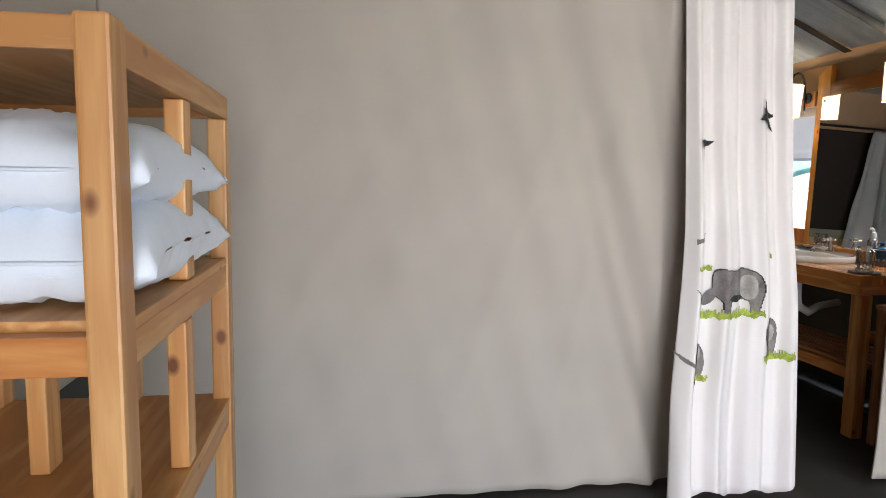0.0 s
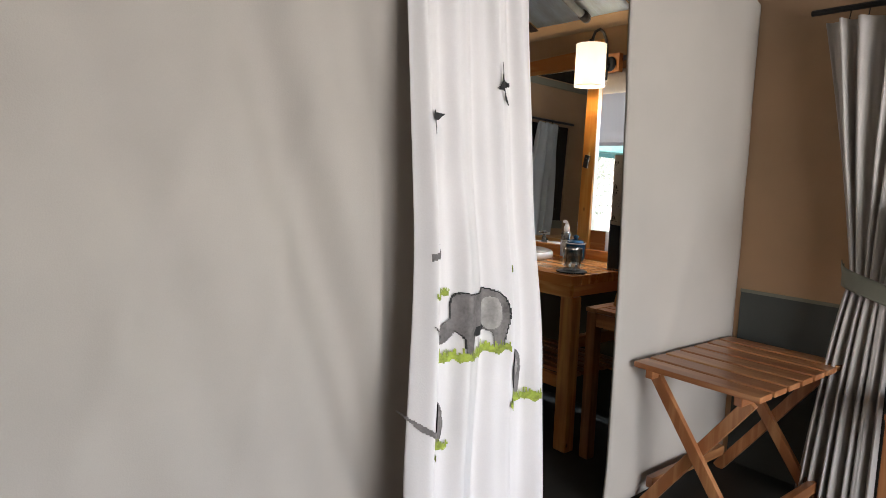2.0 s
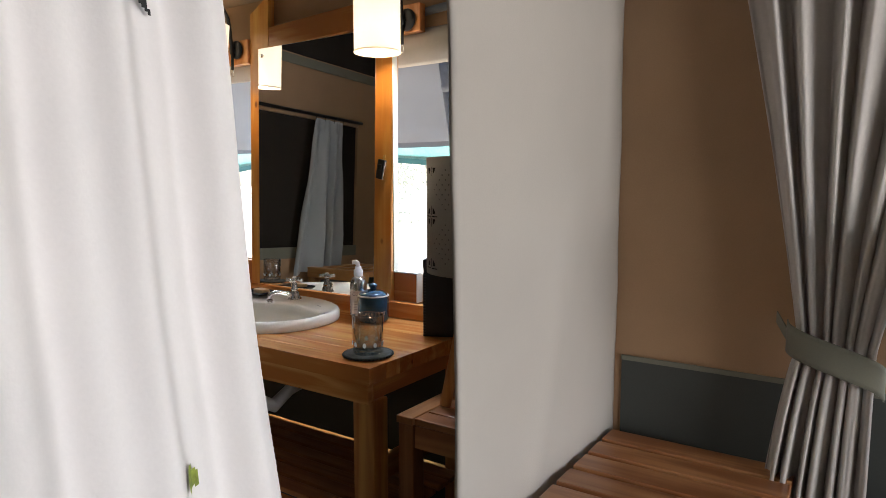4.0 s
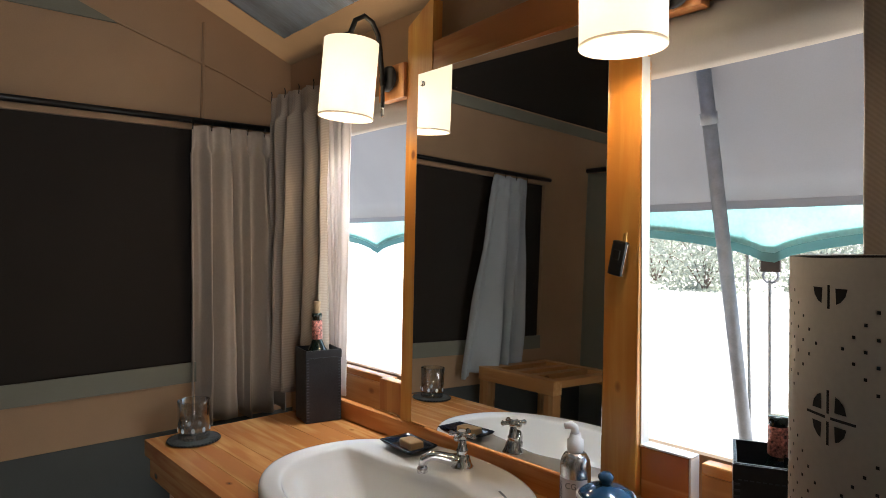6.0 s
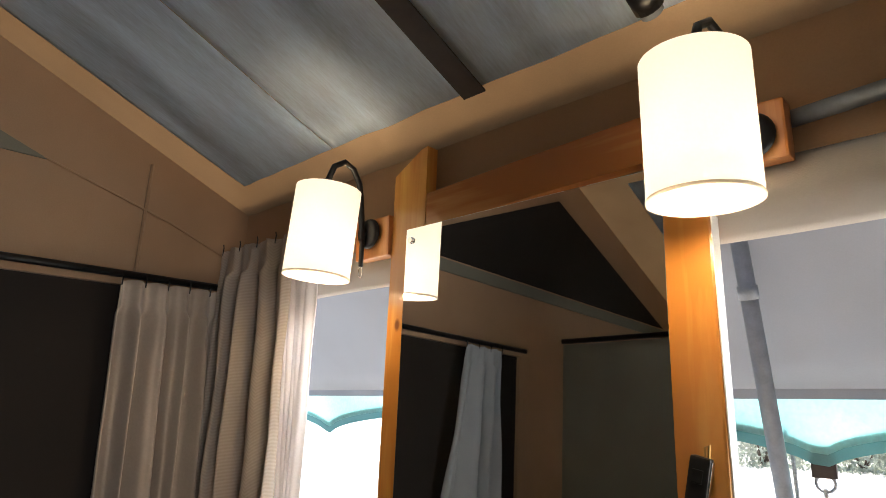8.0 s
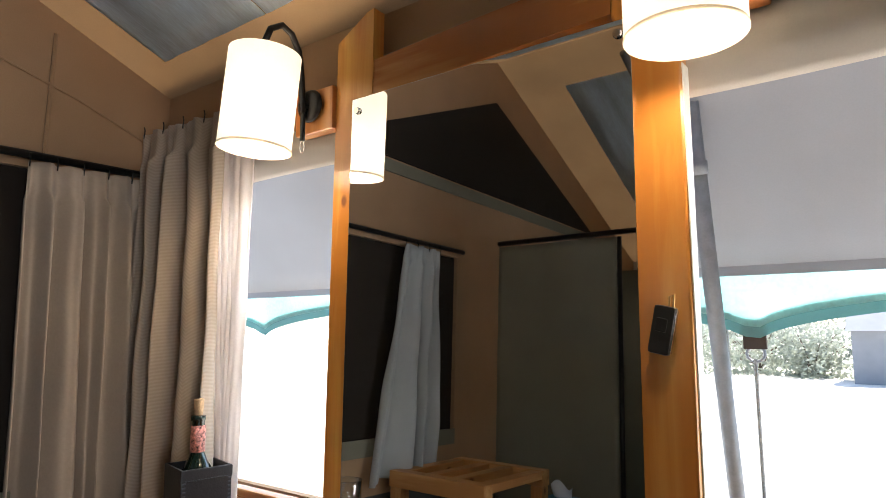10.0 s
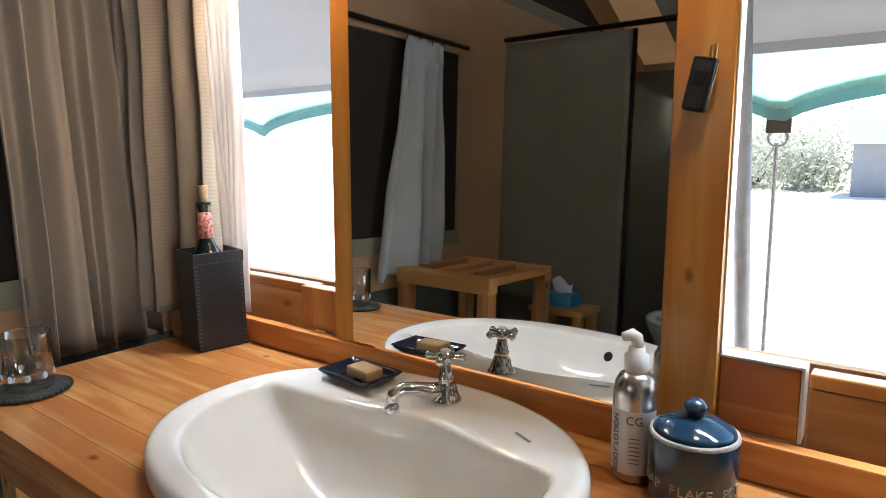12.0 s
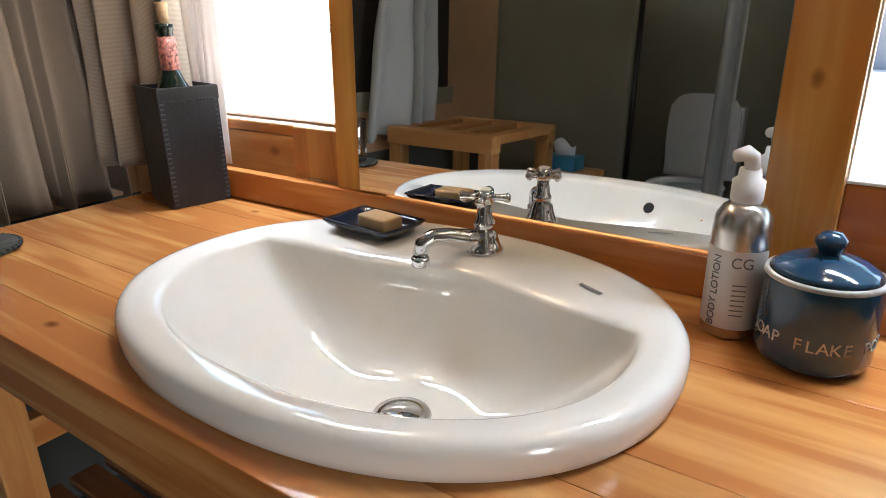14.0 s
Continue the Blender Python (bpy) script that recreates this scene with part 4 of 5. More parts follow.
# wall lamps
def wall_lamp(px, sx, sy, tilt, label):
    t = thing("wall_lamp", (px, -0.02, 1.90), label, "lamp", "wall lamps beside the mirror")
    part("backplate", lathe([(0, 0.012), (0.030, 0.012), (0.036, 0.006), (0.038, 0)], 28), black_metal, t, turn=pose(0, 0, 0, 90, 0, 0), smooth=True)
    d = Vector((sx - px, sy + 0.02, 0))
    hang = Matrix.Translation((d.x, d.y, 0)) @ Matrix.Rotation(radians(tilt), 4, Vector((-0.72, 0.69, 0)))
    arm = [Vector((0, -0.012, 0)), Vector((0, -0.02, -0.02)), d * 0.18 + Vector((0, 0, 0.02)), d * 0.22 + Vector((0, 0, 0.08)), d * 0.27 + Vector((0, 0, 0.12)), d * 0.42 + Vector((0, 0, 0.155)), d * 0.62 + Vector((0, 0, 0.168)), d * 0.85 + Vector((0, 0, 0.15)), d + Vector((0, 0, 0.10))]
    part("arm", tube(arm, 0.0075, 10), black_metal, t, "curved black metal arm", smooth=True)
    part("lower_arm", tube([Vector((0, -0.02, 0.0)), d * 0.16 + Vector((0, 0, -0.04)), d * 0.16 + Vector((0, 0, -0.085))], 0.006, 8), black_metal, t, smooth=True)
    part("hook", tube([d * 0.16 + Vector((0.007 * math.sin(k), 0, -0.085 - 0.014 * (1 - math.cos(k)))) for k in [i * 0.5236 for i in range(13)]], 0.0013, 6), chrome, t)
    part("shade", lathe([(0.0755, 0.086), (0.077, 0.086), (0.077, -0.126), (0.0755, -0.126), (0.0755, 0.086)], 48), shade_glow, t, "lit cream linen drum shade", smooth=True, turn=hang)
    part("shade_trim", lathe([(0.0772, -0.122), (0.0782, -0.124), (0.0778, -0.1275), (0.074, -0.1275)], 48), shade_off, t, smooth=True, turn=hang)
    part("bulb_holder", lathe([(0, 0.11), (0.014, 0.11), (0.016, 0.07), (0, 0.07)], 16, at=(d.x, d.y, 0)), black_metal, t, smooth=True)
    li = bpy.data.lights.new("bulb_light", "POINT")
    li.energy, li.color, li.shadow_soft_size = 1.1, (1.0, 0.76, 0.50), 0.03
    lo = new("bulb_light", li)
    lo.location = (sx, sy, 1.80)
    return t


wall_lamp(-0.487, -0.503, -0.145, 5, "black wall lamp with a lit cream drum shade")
wall_lamp(0.408, 0.379, -0.143, 0, "black wall lamp with a lit cream drum shade")


# ---- curtains ----
def curtain(name, p0, p1, z0, z1, folds, amp, material, label, group="", gather=0.0, seed=0, hem=0.01, heading=True, bottom=1.0, skew=0.0):
    """A hanging curtain from p0 to p1 (x, y); pleats deepen downwards; bottom widens or narrows its foot."""
    a, b = Vector((*p0, 0)), Vector((*p1, 0))
    d = b - a
    side = Vector((-d.y, d.x, 0)).normalized()
    t = thing(name, (a.x, a.y, z0), label, "curtain", group)
    def fn(u, v):
        h = 1 - v
        uu = u + 0.25 / folds * math.sin(2 * math.pi * folds * u * 0.5 + seed) * h
        w = 1 + (bottom - 1) * h
        ph = 2 * math.pi * folds * u + 0.6 * noise.noise((u * 5, v * 1.5, seed))
        pleat = math.sin(ph + 0.45 * math.sin(ph)) + 0.2 * math.sin(2.3 * ph + seed)
        head = 0.35 if v > 0.93 else 1.0
        k = amp * (0.65 + 0.55 * h) * pleat * head + 0.012 * noise.noise((u * 8, v * 4, seed + 3))
        q = d * (0.5 + skew * h + (uu - 0.5) * w) + side * k
        z = (z1 - z0) * v + hem * math.sin(ph * 0.5 + 1) * (1 if v == 0 else 0) + (0.006 * abs(math.sin(ph * 0.5)) if v == 1 else 0)
        return (q.x, q.y, z)
    part("cloth", sheet(fn, 26 * folds, 44, 0.003), material, t, smooth=True)
    if heading:
        for k in range(folds + 1):
            q = d * (k / folds)
            part("hook", tube([(q.x, q.y, z1 - z0 - 0.012), (q.x + 0.004, q.y, z1 - z0 + 0.012), (q.x, q.y, z1 - z0 + 0.022)], 0.0018, 6), black_metal, t)
    return t


whole("curtain_rail", tube([(-1.215, 0.04, 1.845), (-1.215, -1.62, 1.845)], 0.011, 10), black_metal, "black steel curtain rail on the gable wall", "rail", kind="structure", smooth=True)
curtain("window_curtain", (-1.195, -0.33), (-1.195, 0.0), 0.80, 1.822, 5, 0.052, curtain_taupe, "pleated taupe curtain drawn back from the dark window", "taupe curtains", seed=1, bottom=1.05)
curtain("window_curtain", (-1.16, -0.055), (-0.80, -0.03), 0.90, 1.95, 4, 0.042, curtain_chevron, "pleated taupe curtain gathered in the corner", "taupe curtains", seed=4, bottom=1.12)
curtain("curtain_lining", (-0.83, -0.028), (-0.745, 0.02), 0.925, 1.88, 1, 0.012, net_white, "white lining edge of the corner curtain", "", seed=2, heading=False, bottom=1.1)
curtain("window_curtain", (-1.205, -1.42), (-1.205, -1.17), 0.83, 1.82, 3, 0.030, curtain_blue, "far curtain of the dark window, coloured grey-blue for daylight", "taupe curtains", seed=6, bottom=1.65, skew=0.33)
curtain("window_curtain", (0.71, 0.0), (1.05, -0.02), 0.88, 1.93, 3, 0.03, curtain_chevron, "taupe herringbone curtain beside the screen", "taupe curtains", seed=9)


# ---- table lamps with printed shades ----
def motif(a, z, r, s):
    """A round four-part printed motif on a shade of radius r, turned by a degrees, at height z."""
    bm = bmesh.new()
    def put(x, y):
        q = radians(a) + x / r
        return bm.verts.new((r * math.cos(q), r * math.sin(q), z + y))
    for sx in (-1, 1):
        for sy in (-1, 1):
            c = [(0.30, 0.24), (0.80, 0.24), (0.72, 0.52), (0.52, 0.74), (0.34, 0.82)]
            bm.faces.new([put(sx * x * s, sy * y * s) for x, y in c])
    for x0, x1, y0, y1 in ((-1.15, -0.12, -0.05, 0.05), (0.12, 1.15, -0.05, 0.05), (-0.06, 0.06, 0.14, 1.0), (-0.06, 0.06, -1.0, -0.14)):
        bm.faces.new([put(x * s, y * s) for x, y in ((x0, y0), (x1, y0), (x1, y1), (x0, y1))])
    return bm


def table_lamp(at, turn, label):
    t = thing("table_lamp", at, label, "lamp", "table lamps")
    t.rotation_euler = (0, 0, radians(turn))
    r, z0, z1 = 0.155, 0.38, 0.69
    for k in range(3):
        a = radians(120 * k + 90)
        part("leg", tube([(0.105 * math.cos(a), 0.105 * math.sin(a), 0.002), (0.02 * math.cos(a), 0.02 * math.sin(a), 0.46)], [0.017, 0.013], 10), pale_z, t, smooth=True)
    part("hub", lathe([(0, 0.43), (0.035, 0.43), (0.035, 0.47), (0.015, 0.475), (0.015, 0.52), (0, 0.52)], 20), black_metal, t, smooth=True)
    sh = part("shade", lathe([(r, z0), (r + 0.002, z0), (r + 0.002, z1), (r, z1), (r, z0)], 64), shade_off, t, "printed cream cotton drum shade", smooth=True)
    part("shade_ring", lathe([(0.148, z1 - 0.004), (0.153, z1 - 0.004), (0.153, z1 - 0.001), (0.148, z1 - 0.001), (0.148, z1 - 0.004)], 48), black_metal, sh)
    for j, z in enumerate((z0 + 0.018, (z0 + z1) / 2, z1 - 0.022)):
        for k in range(8):
            bm = motif(45 * k + 8, z, r + 0.003, 0.027)
            if j != 1:
                kill = [f for f in bm.faces if (f.calc_center_median().z < z - 0.001) == (j == 0)]
                bmesh.ops.delete(bm, geom=kill, context="FACES")
            part("motif", bm, print_black, sh)
    dots = bmesh.new()
    for k in range(8):
        for j, zc in enumerate((z0 + 0.085, z1 - 0.085)):
            for p in range(-4, 5):
                for q in range(-4, 5):
                    if abs(p) + abs(q) <= 4 and (p + q) % 2 == 0:
                        a = radians(45 * k + 30.5 + p * 4.1)
                        z = zc + q * 0.0125
                        w = 0.0016 / r
                        dots.faces.new([dots.verts.new(((r + 0.003) * math.cos(a + i * w), (r + 0.003) * math.sin(a + i * w), z + m * 0.0016)) for i, m in ((-1, -1), (1, -1), (1, 1), (-1, 1))])
    tagged(part("printed_dots", dots, print_black, sh), kind="stuff")
    return t


def slat_table(at, w, d, h, label):
    t = thing("side_table", at, label, "table", "slatted side tables")
    for sx in (0, 1):
        for sy in (0, 1):
            x, y = sx * (w - 0.05), sy * (d - 0.05)
            part("leg", box(x, x + 0.05, y, y + 0.05, 0, h - 0.022, 0.004), teak_z, t)
    part("rail", box(0.05, w - 0.05, 0.006, 0.03, h - 0.085, h - 0.023, 0.002), teak_x, t)
    part("rail", box(0.05, w - 0.05, d - 0.03, d - 0.006, h - 0.085, h - 0.023, 0.002), teak_x, t)
    part("rail", box(0.006, 0.03, 0.05, d - 0.05, h - 0.085, h - 0.023, 0.002), teak_y, t)
    part("rail", box(w - 0.03, w - 0.006, 0.05, d - 0.05, h - 0.085, h - 0.023, 0.002), teak_y, t)
    part("end_board", box(-0.004, 0.05, -0.004, d + 0.004, h - 0.021, h, 0.003), teak_y, t)
    part("end_board", box(w - 0.05, w + 0.004, -0.004, d + 0.004, h - 0.021, h, 0.003), teak_y, t)
    n = 6
    for k in range(n):
        s = d / n
        part("slat", box(0.053, w - 0.053, k * s + 0.003, (k + 1) * s - 0.003, h - 0.020, h - 0.001, 0.003), teak_x, t)
    return t


slat_table((1.90, -0.38, 0), 0.42, 0.38, 0.56, "teak slatted side table in the bedroom")
table_lamp((2.075, -0.165, 0.562), 30, "tripod table lamp with a printed cream shade on the side table")
slat_table((0.735, -0.50, 0), 0.33, 0.38, 0.72, "teak slatted side table beside the vanity")
table_lamp((0.89, -0.312, 0.722), 6, "tripod table lamp with a printed cream shade beside the vanity")

# ---- bathroom, far side ----
bench = thing("luggage_bench", (-1.20, -1.62, 0), "open pine luggage bench with two top rails", "bench")
for x in (0, 0.40):
    for y in (0, 0.44):
        part("leg", box(x, x + 0.055, y, y + 0.055, 0, 0.81, 0.004), pale_z, bench)
for y in (0.0, 0.445):
    part("rail", box(-0.004, 0.459, y - 0.004, y + 0.056, 0.8105, 0.875, 0.004), pale_x, bench)
for x in (-0.002, 0.14, 0.26, 0.402):
    part("slat", box(x, x + 0.055, 0.0565, 0.4405, 0.84, 0.873, 0.003), pale_y, bench)
stool = thing("small_stool", (-0.90, -1.93, 0), "small pale wooden stool by the cubicle wall", "stool")
for x in (0, 0.21):
    for y in (0, 0.15):
        part("leg", box(x, x + 0.04, y, y + 0.04, 0, 0.63, 0.003), pale_z, stool)
part("seat", box(-0.01, 0.26, -0.01, 0.20, 0.631, 0.66, 0.004), pale_x, stool)
tis = thing("tissue_box", (-0.785, -1.83, 0.661), "blue and white cardboard tissue box with a tissue showing", "tissue box")
part("carton", box(-0.07, 0.07, -0.055, 0.055, 0, 0.06, 0.002), tissue_blue, tis)
part("tissue", sheet(lambda u, v: ((u - 0.5) * 0.08 * (1 + 0.3 * v), 0.012 * math.sin(5 * u + 2 * v), 0.06 + v * (0.055 + 0.02 * math.sin(6 * u))), 12, 8, 0.001), linen_white, tis, smooth=True)

wc = thing("toilet", (-0.51, -2.84, 0), "white toilet with its lid raised", "toilet")
wc.scale = (1.07, 1.07, 1.09)
part("pan", lathe([(0, 0), (0.12, 0), (0.125, 0.03), (0.105, 0.12), (0.12, 0.24), (0.175, 0.36), (0.19, 0.40), (0.18, 0.41), (0.13, 0.40), (0.09, 0.30), (0, 0.24)], 36, sy=1.25), toilet_white, wc, smooth=True)
part("seat", lathe([(0.12, 0.412), (0.19, 0.412), (0.195, 0.422), (0.185, 0.432), (0.125, 0.430), (0.12, 0.412)], 36, sy=1.25), toilet_white, wc, smooth=True)
lidp = [(0.185 * math.copysign(abs(math.cos(a)) ** 0.5, math.cos(a)), 0.21 + 0.215 * math.copysign(abs(math.sin(a)) ** 0.6, math.sin(a))) for a in [i * math.pi / 20 for i in range(40)]]
part("lid", prism([(x, z + 0.44) for x, z in lidp], "y", -0.255, -0.235), toilet_white, wc)
part("cistern", box(-0.19, 0.19, -0.375, -0.26, 0.42, 0.80, 0.015), toilet_white, wc)
lampc = thing("cubicle_light", (-0.60, -3.295, 1.74), "lit tube light on a dark bracket in the cubicle", "lamp")
part("tube", tube([(-0.15, 0, 0), (0.25, 0, 0)], 0.011, 10), led_mat, lampc, smooth=True)
part("bracket", box(-0.2, 0.3, -0.03, 0.02, 0.02, 0.07, 0.005), black_metal, lampc)

# ---- bedroom: folding rack by the screen ----
rack = thing("folding_stool", (1.155, -0.73, 0), "slatted teak folding stool with crossed legs", "stool")
for k in range(7):
    y = 0.006 + k * 0.107
    part("slat", box(0.0, 0.49, y, y + 0.088, 0.585, 0.607, 0.004), teak_x, rack)
for x in (0.045, 0.395):
    part("bearer", box(x, x + 0.03, 0.02, 0.73, 0.55, 0.5845, 0.003), teak_y, rack)


def leg(a, b, w, x0, name="leg"):
    av, bv = Vector(a), Vector(b)
    d = bv - av
    m = Matrix.Translation(av) @ d.to_track_quat("Z", "X").to_matrix().to_4x4()
    return part(name, box(-w / 2, w / 2, -0.012, 0.012, 0, d.length, 0.003, m=m), teak_z, rack)


for y in (0.075, 0.66):
    leg((0.46, y, 0.0), (0.06, y, 0.55), 0.045, 0)
    leg((0.02, y + 0.027, 0.0), (0.42, y + 0.027, 0.55), 0.045, 0)
part("stretcher", box(0.425, 0.455, 0.09, 0.65, 0.07, 0.115, 0.003), teak_y, rack)
part("stretcher", box(0.02, 0.05, 0.115, 0.675, 0.07, 0.115, 0.003), teak_y, rack)

# tied-back bedroom curtain
tb = thing("tied_curtain", (1.71, 0.0, 0.04), "pleated grey-beige curtain tied back with a canvas band", "curtain")


def tied(u, v):
    z = v * 1.90
    tz = 0.90
    if z > tz:
        k = (z - tz) / (1.90 - tz)
        left, right = -0.075 - 0.18 * k ** 1.1, 0.085 + 0.255 * k ** 1.15
    else:
        k = (tz - z) / tz
        left, right = -0.075 - 0.12 * k ** 0.7, 0.085
    squeeze = 0.45 + 0.55 * min(1, abs(z - tz) / 0.5)
    ph = 2 * math.pi * 7 * u + 0.5 * math.sin(3 * v + 2 * u)
    y = -0.055 + 0.034 * squeeze * (math.sin(ph) + 0.3 * math.sin(2.1 * ph + 1))
    x = left + (right - left) * (u + 0.02 * math.sin(ph * 0.5))
    return (x, y, z)


part("cloth", sheet(tied, 180, 60, 0.003), cloth_mat("grey_beige_curtain", (0.62, 0.575, 0.54), trans=0.25, weave=120), tb, smooth=True)
part("tie_band", sheet(lambda u, v: (0.105 * math.cos(math.pi * (1 + 1.0 * u)) + 0.005, -0.05 - 0.068 * math.sin(math.pi * u) + 0.0, 0.93 - 0.10 * u + 0.075 * (v - 0.5) + 0.015 * math.sin(3 * u)), 30, 6, 0.004), canvas_olive, tb, "grey canvas tie band", smooth=True)
part("band_tail", sheet(lambda u, v: (-0.10 - 0.03 * u, -0.05 + 0.06 * u, 0.93 + 0.03 * u + 0.03 * (v - 0.5)), 6, 3, 0.003), canvas_olive, tb)
for k in range(9):
    part("hook", tube([(-0.17 + k * 0.064, -0.05, 1.895), (-0.168 + k * 0.064, -0.045, 1.925), (-0.17 + k * 0.064, -0.04, 1.935)], 0.002, 6), black_metal, tb)
whole("curtain_rail", tube([(1.40, -0.04, 1.985), (4.4, -0.04, 1.985)], 0.012, 10), black_metal, "black steel curtain rail above the bedroom window", "rail", kind="structure", smooth=True)
whole("window_flap_roll", tube([(1.86, 0.05, 1.90), (3.0, 0.05, 1.895), (4.3, 0.05, 1.90)], 0.04, 14), canvas_grey, "rolled grey window flap", "window flap", kind="structure", smooth=True)

# ---- bedroom: shelf with pillows ----
sh = thing("open_shelf", (0, 0, 0), "open knotty pine shelf unit", "shelf")
SX0, SX1, SY0, SY1 = 1.84, 2.62, -3.96, -3.425
for x in (SX0, SX1):
    for y in (SY0, SY1):
        w = 0.062 if x == SX1 else 0.055
        part("post", box(x - w / 2, x + w / 2, y - 0.045, y, 0, 1.448 if x == SX0 else 1.508, 0.005), pale_z, sh)
for z, w in ((1.40, 0.06), (1.085, 0.05), (0.72, 0.05)):
    if z == 1.40:
        part("top_rail", box(SX0 - 0.03, SX1 - 0.032, SY1 - 0.04, SY1 - 0.004, 1.45, 1.505, 0.004), pale_x, sh)
        part("top_rail", box(SX0 - 0.03, SX1 - 0.032, SY0 - 0.04, SY0 - 0.004, 1.45, 1.505, 0.004), pale_x, sh)
        part("top_rail", box(SX1 - 0.02, SX1 + 0.015, SY0, SY1 - 0.046, 1.462, 1.506, 0.004), pale_y, sh)
        part("top_rail", box(SX0 - 0.02, SX0 + 0.015, SY0, SY1 - 0.046, 1.45, 1.50, 0.004), pale_y, sh)
    else:
        part("side_rail", box(SX0 + 0.028, SX1 - 0.032, SY1 - 0.04, SY1 - 0.006, z - w, z, 0.003), pale_x, sh)
        part("side_rail", box(SX0 + 0.028, SX1 - 0.032, SY0 - 0.04, SY0 - 0.006, z - w, z, 0.003), pale_x, sh)
        part("front_rail", box(SX1 - 0.02, SX1 + 0.015, SY0, SY1 - 0.046, z - w, z + 0.005, 0.003), pine_y, sh)
        part("shelf_board", box(SX0 - 0.02, SX1 - 0.021, SY0, SY1 - 0.004, z + 0.001, z + 0.02, 0.003), pale_x, sh)
part("top_board", box(SX0 + 0.016, SX1 - 0.021, SY0, SY1 - 0.047, 1.47, 1.49, 0.003), pale_x, sh)
for z0, z1, dx in ((0.742, 1.03, 0.012), (1.107, 1.449, -0.012)):
    part("middle_post", box(2.205 + dx, 2.265 + dx, SY1 - 0.044, SY1 - 0.008, z0, z1, 0.004), pale_z, sh)
    part("middle_post", box(2.205 + dx, 2.265 + dx, -3.72, -3.685, z0, z1 - 0.03, 0.004), pale_z, sh)
part("back_post", box(SX0 - 0.02, SX0 + 0.035, -3.70, -3.65, 0.742, 1.03, 0.004), pale_z, sh)


def pillow(at, lx, ly, h, seed, label):
    def fn(side):
        def f(u, v):
            a, b = 2 * u - 1, 2 * v - 1
            edge = (1 - abs(a) ** 3.2) * (1 - abs(b) ** 3.2)
            ear = 1 + 0.07 * abs(a * b) ** 4
            pin = 1 - 0.07 * (1 - b * b) * abs(a) ** 4
            z = side * h / 2 * max(0, edge) ** 0.36
            wr = 0.014 * noise.noise((a * 3.5 + seed, b * 4, side)) + 0.026 * abs(noise.noise((a * 3 + seed, b * 9, 7))) * (0.15 + abs(a) ** 2) - 0.012 * abs(noise.noise((a * 11 + seed, b * 6, side + 4)))
            return (a * lx / 2 * ear * (1 - 0.06 * (1 - a * a) * b * b), b * ly / 2 * ear * pin, z + wr * (0.4 + edge) - 0.03 * abs(a) ** 6)
        return f
    t = thing("pillow", at, label, "pillow", "white pillows")
    bm = sheet(fn(1), 48, 40)
    sheet(fn(-1), 48, 40, bm=bm)
    bmesh.ops.remove_doubles(bm, verts=bm.verts[:], dist=0.002)
    part("cushion", bm, linen_white, t, smooth=True)
    part("seam", tube([(lx / 2 * 1.0 * math.copysign(abs(math.cos(a)) ** 0.25, math.cos(a)), ly / 2 * math.copysign(abs(math.sin(a)) ** 0.25, math.sin(a)) * 0.97, -0.012) for a in [i * math.pi / 40 for i in range(81)]], 0.0035, 5), linen_white, t, smooth=True)
    return t


pillow((2.255, -3.70, 1.19), 0.60, 0.56, 0.185, 1, "plump white pillow lying on the pine shelf")
pillow((2.265, -3.70, 1.323), 0.58, 0.55, 0.165, 5, "plump white pillow stacked on another pillow")

# ---- printed doorway curtain ----
pc = thing("printed_curtain", (0, 0, 0), "white cotton doorway curtain with grey and green prints", "curtain")


def edge_l(z):
    return -1.79 - 0.075 / (1 + math.exp((z - 0.75) * 6))


def edge_r(z):
    return -1.322 + 0.03 * (1 / (1 + math.exp((z - 0.95) * 7)))


def drape(y, z):
    u = (y - edge_l(z)) / (edge_r(z) - edge_l(z))
    h = 1 - z / 2.05
    base = 1.06 + 0.17 * h
    y2 = -1.845 + 0.56 * u
    ph = 2 * math.pi * (3.1 * u + 0.25 * u * u) + 0.5 * math.sin(1.2 * z + 3 * u)
    base += 0.05 * math.exp(-((z - 0.9) / 0.4) ** 2) * max(0.0, min(1.0, u * 3, 1.3 - u))
    f = 0.026 * (0.5 + 0.7 * h) * math.sin(ph) + 0.006 * math.sin(2.6 * ph + 1.5 * z) + 0.05 * math.exp(-((u - 0.10) / 0.09) ** 2) * (0.4 + h)
    return base + f + 0.008 * noise.noise((y2 * 6, z * 3, 2))


def drape_fn(u, v):
    z = 0.045 + v * 2.02
    if v == 0:
        z += 0.022 * math.sin(2 * math.pi * 3.1 * u + 1) - 0.03 * (u < 0.12)
    y = edge_l(z) + u * (edge_r(z) - edge_l(z))
    return (drape(y, z), y, z)


part("cloth", sheet(drape_fn, 170, 70, 0.003), curtain_white, pc, smooth=True)


def inside(poly, x, y):
    c = False
    j = len(poly) - 1
    for i in range(len(poly)):
        (xi, yi), (xj, yj) = poly[i], poly[j]
        if (yi > y) != (yj > y) and x < (xj - xi) * (y - yi) / (yj - yi) + xi:
            c = not c
        j = i
    return c


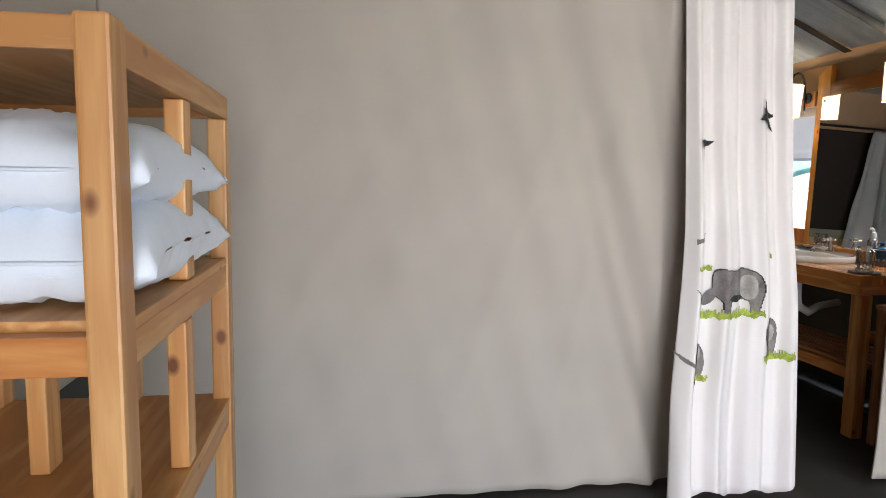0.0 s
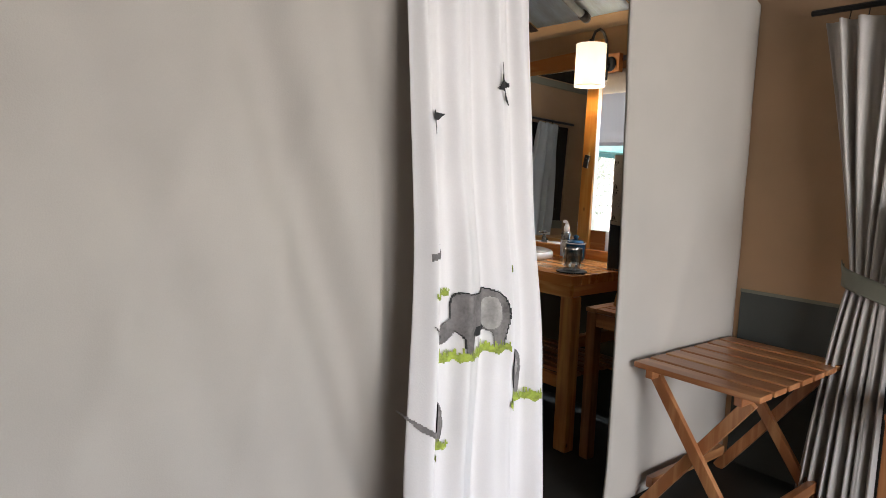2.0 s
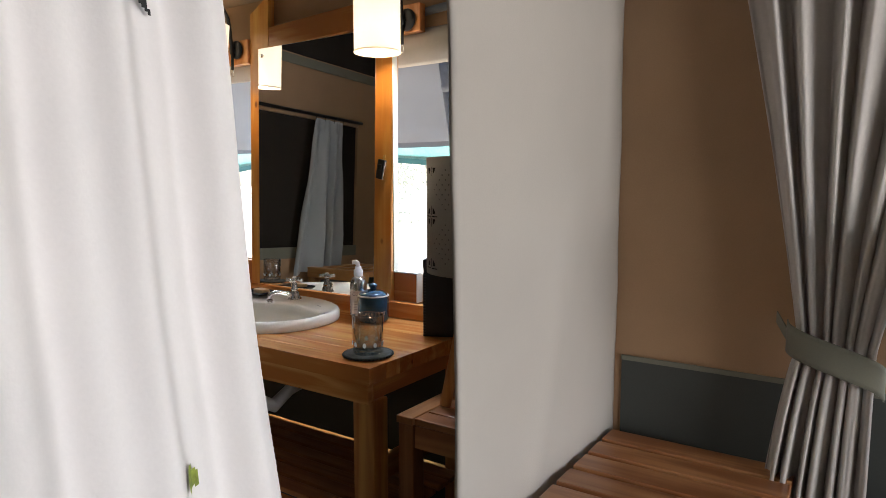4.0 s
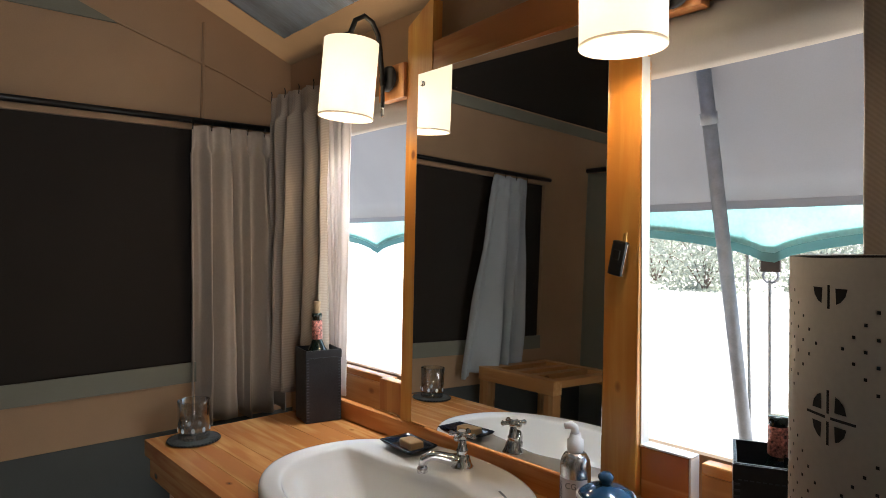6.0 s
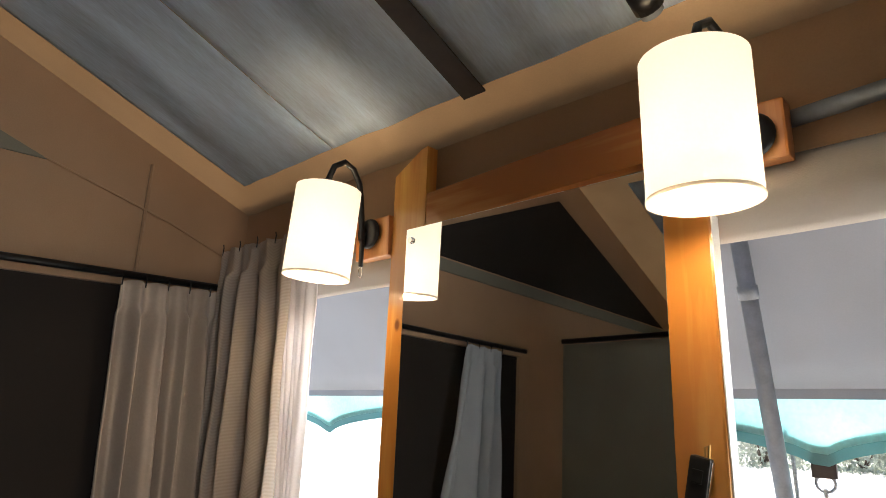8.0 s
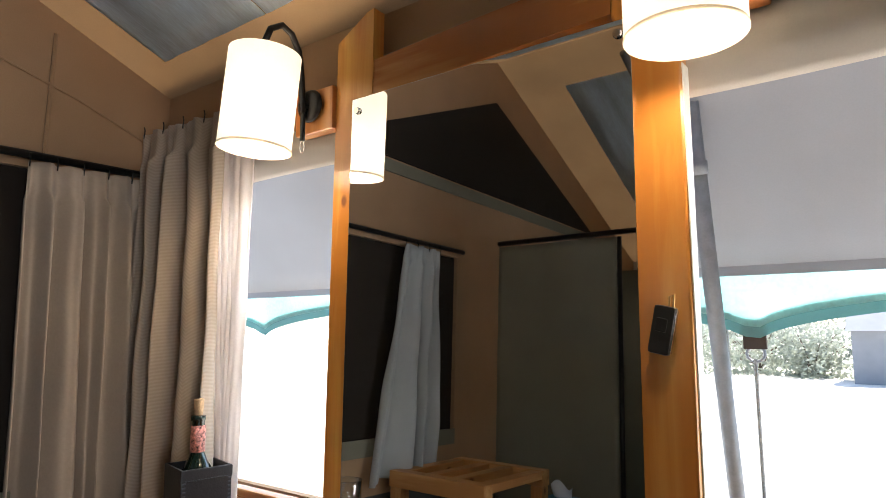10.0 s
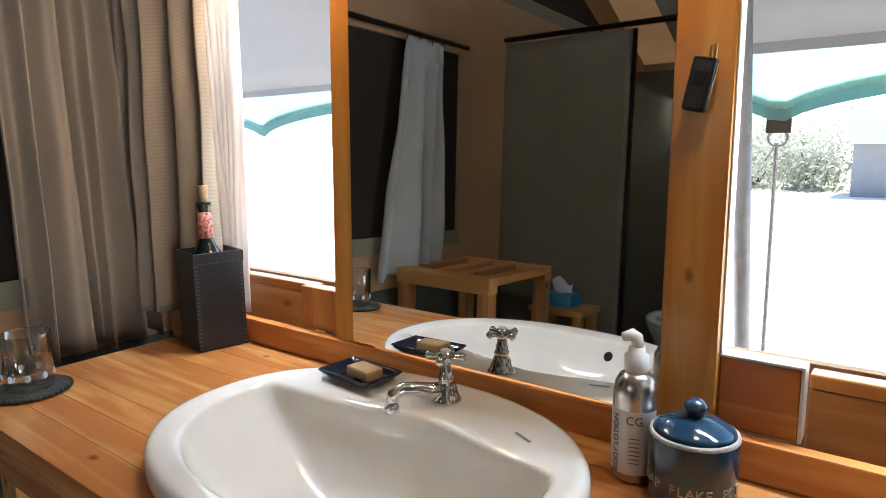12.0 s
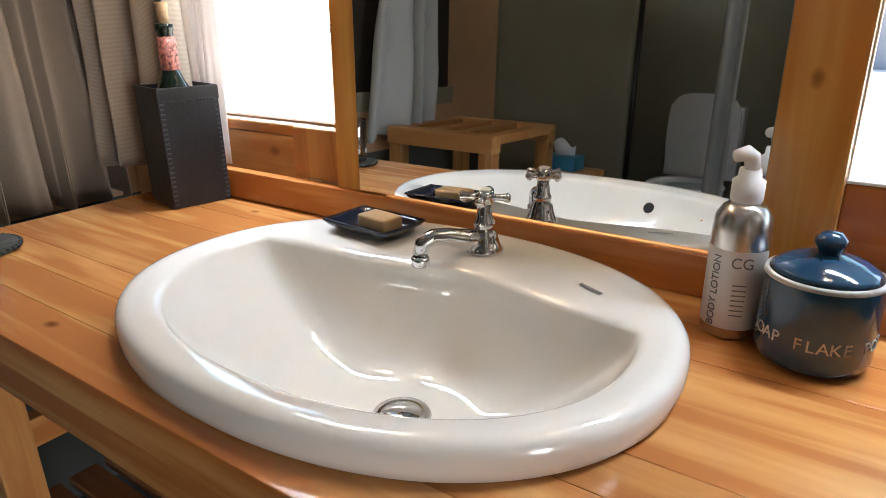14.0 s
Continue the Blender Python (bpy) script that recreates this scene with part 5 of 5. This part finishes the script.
def printed(name, poly, material, label, step=0.0035, lift=0.006):
    """A flat print on the curtain: outline in (y, z), laid on the cloth."""
    ys, zs = [p[0] for p in poly], [p[1] for p in poly]
    bm = bmesh.new()
    vs = {}
    ny, nz = int((max(ys) - min(ys)) / step) + 1, int((max(zs) - min(zs)) / step) + 1
    def vert(i, j):
        if (i, j) not in vs:
            y, z = min(ys) + i * step, min(zs) + j * step
            vs[i, j] = bm.verts.new((drape(y, z) + lift, y, z))
        return vs[i, j]
    for i in range(ny):
        for j in range(nz):
            if inside(poly, min(ys) + (i + 0.5) * step, min(zs) + (j + 0.5) * step):
                bm.faces.new((vert(i, j), vert(i + 1, j), vert(i + 1, j + 1), vert(i, j + 1)))
    return part(name, bm, material, pc, label, smooth=True)


def oval(cy, cz, a, b, n=24):
    return [(cy + a * math.cos(2 * math.pi * i / n), cz + b * math.sin(2 * math.pi * i / n)) for i in range(n)]


def grass(y0, y1, z, h, seed):
    rng = random.Random(seed)
    p, y = [(y0, z)], y0
    while y < y1:
        p += [(y + 0.002, z + h * rng.uniform(0.4, 1.0)), (y + 0.006, z + h * rng.uniform(0.1, 0.4))]
        y += 0.008
    p += [(y1, z)]
    y = y1
    while y > y0:
        p += [(y, z - h * rng.uniform(0.1, 0.5))]
        y -= 0.01
    return p


# large grey print: a rounded body with a dark outline, a pale patch and a shaded underside
def smooth(points, n=6):
    """A closed rounded outline through points."""
    out = []
    m = len(points)
    for i in range(m):
        p0, p1, p2, p3 = (Vector(points[(i + k) % m]) for k in (-1, 0, 1, 2))
        for j in range(n):
            t = j / n
            q = 0.5 * (2 * p1 + (p2 - p0) * t + (2 * p0 - 5 * p1 + 4 * p2 - p3) * t * t + (3 * p1 - p0 - 3 * p2 + p3) * t ** 3)
            out.append((q.x, q.y))
    return out


def grown(points, k):
    cy, cz = sum(p[0] for p in points) / len(points), sum(p[1] for p in points) / len(points)
    return [(cy + (y - cy) * k, cz + (z - cz) * k) for y, z in points]


def blob(points, label, patch):
    body = smooth(points)
    printed("dark_line", grown(body, 1.04), print_black, "dark outline print", lift=0.005)
    printed("grey_print", body, print_grey, label, lift=0.0058)
    printed("pale_print", oval(*patch), print_pale, "pale grey patch in the print", lift=0.0066)


blob([(-1.675, 0.94), (-1.655, 0.968), (-1.60, 0.962), (-1.54, 0.968), (-1.485, 0.945), (-1.468, 0.89), (-1.482, 0.82), (-1.488, 0.79), (-1.515, 0.79), (-1.52, 0.835), (-1.56, 0.845), (-1.61, 0.84), (-1.618, 0.79), (-1.645, 0.79), (-1.65, 0.84), (-1.672, 0.87)], "large grey rounded print", (-1.522, 0.895, 0.034, 0.05))
printed("grey_print", smooth([(-1.665, 0.895), (-1.70, 0.885), (-1.735, 0.858), (-1.775, 0.895), (-1.735, 0.835), (-1.71, 0.825), (-1.675, 0.845)]), print_grey, "small grey pointed print", lift=0.0055)
printed("dark_print", oval(-1.585, 0.853, 0.045, 0.014), print_black, "dark shaded print", lift=0.0066)
printed("grass_print", grass(-1.745, -1.465, 0.785, 0.035, 1), print_green, "green grass print", lift=0.0075)
# lower prints
blob([(-1.775, 0.66), (-1.745, 0.675), (-1.715, 0.64), (-1.708, 0.58), (-1.722, 0.535), (-1.74, 0.54), (-1.75, 0.58), (-1.772, 0.585)], "grey rounded print", (-1.742, 0.63, 0.018, 0.03))
printed("grass_print", grass(-1.785, -1.695, 0.525, 0.03, 2), print_green, "green grass print", lift=0.0075)
printed("dark_line", [(-1.855, 0.655), (-1.82, 0.61), (-1.775, 0.585), (-1.775, 0.60), (-1.82, 0.63)], print_grey, "grey curved print", lift=0.005)
blob([(-1.455, 0.735), (-1.42, 0.765), (-1.385, 0.74), (-1.375, 0.69), (-1.388, 0.62), (-1.41, 0.615), (-1.425, 0.65), (-1.452, 0.665)], "grey rounded print", (-1.415, 0.705, 0.022, 0.035))
printed("grass_print", grass(-1.465, -1.315, 0.602, 0.035, 3), print_green, "green grass print", lift=0.0075)
printed("dark_line", [(-1.77, 1.07), (-1.735, 1.085), (-1.705, 1.115), (-1.735, 1.10), (-1.77, 1.09)], print_grey, "grey curved print", lift=0.005)
printed("grass_print", grass(-1.765, -1.68, 0.972, 0.022, 4), print_green, "green grass print", lift=0.005)
printed("grass_print", grass(-1.442, -1.412, 1.02, 0.025, 5), print_green, "green grass print", lift=0.005)
# two small dark prints higher up
printed("dark_print", [(-1.75, 1.475), (-1.735, 1.484), (-1.66, 1.478), (-1.69, 1.462), (-1.722, 1.455), (-1.728, 1.43), (-1.732, 1.41), (-1.738, 1.42), (-1.742, 1.45)], print_black, "small dark pointed print", lift=0.011)
printed("dark_print", [(-1.455, 1.655), (-1.447, 1.615), (-1.425, 1.597), (-1.405, 1.592), (-1.405, 1.583), (-1.428, 1.575), (-1.41, 1.52), (-1.45, 1.56), (-1.475, 1.568), (-1.462, 1.59)], print_black, "small dark pointed print", lift=0.011)
pr = thing("doorway_rail", (1.10, 0, 2.085), "black steel rail above the doorway curtain", "rail")
part("bar", tube([(0, -1.86, 0), (0, -0.8, 0)], 0.011, 10), black_metal, pr, smooth=True)
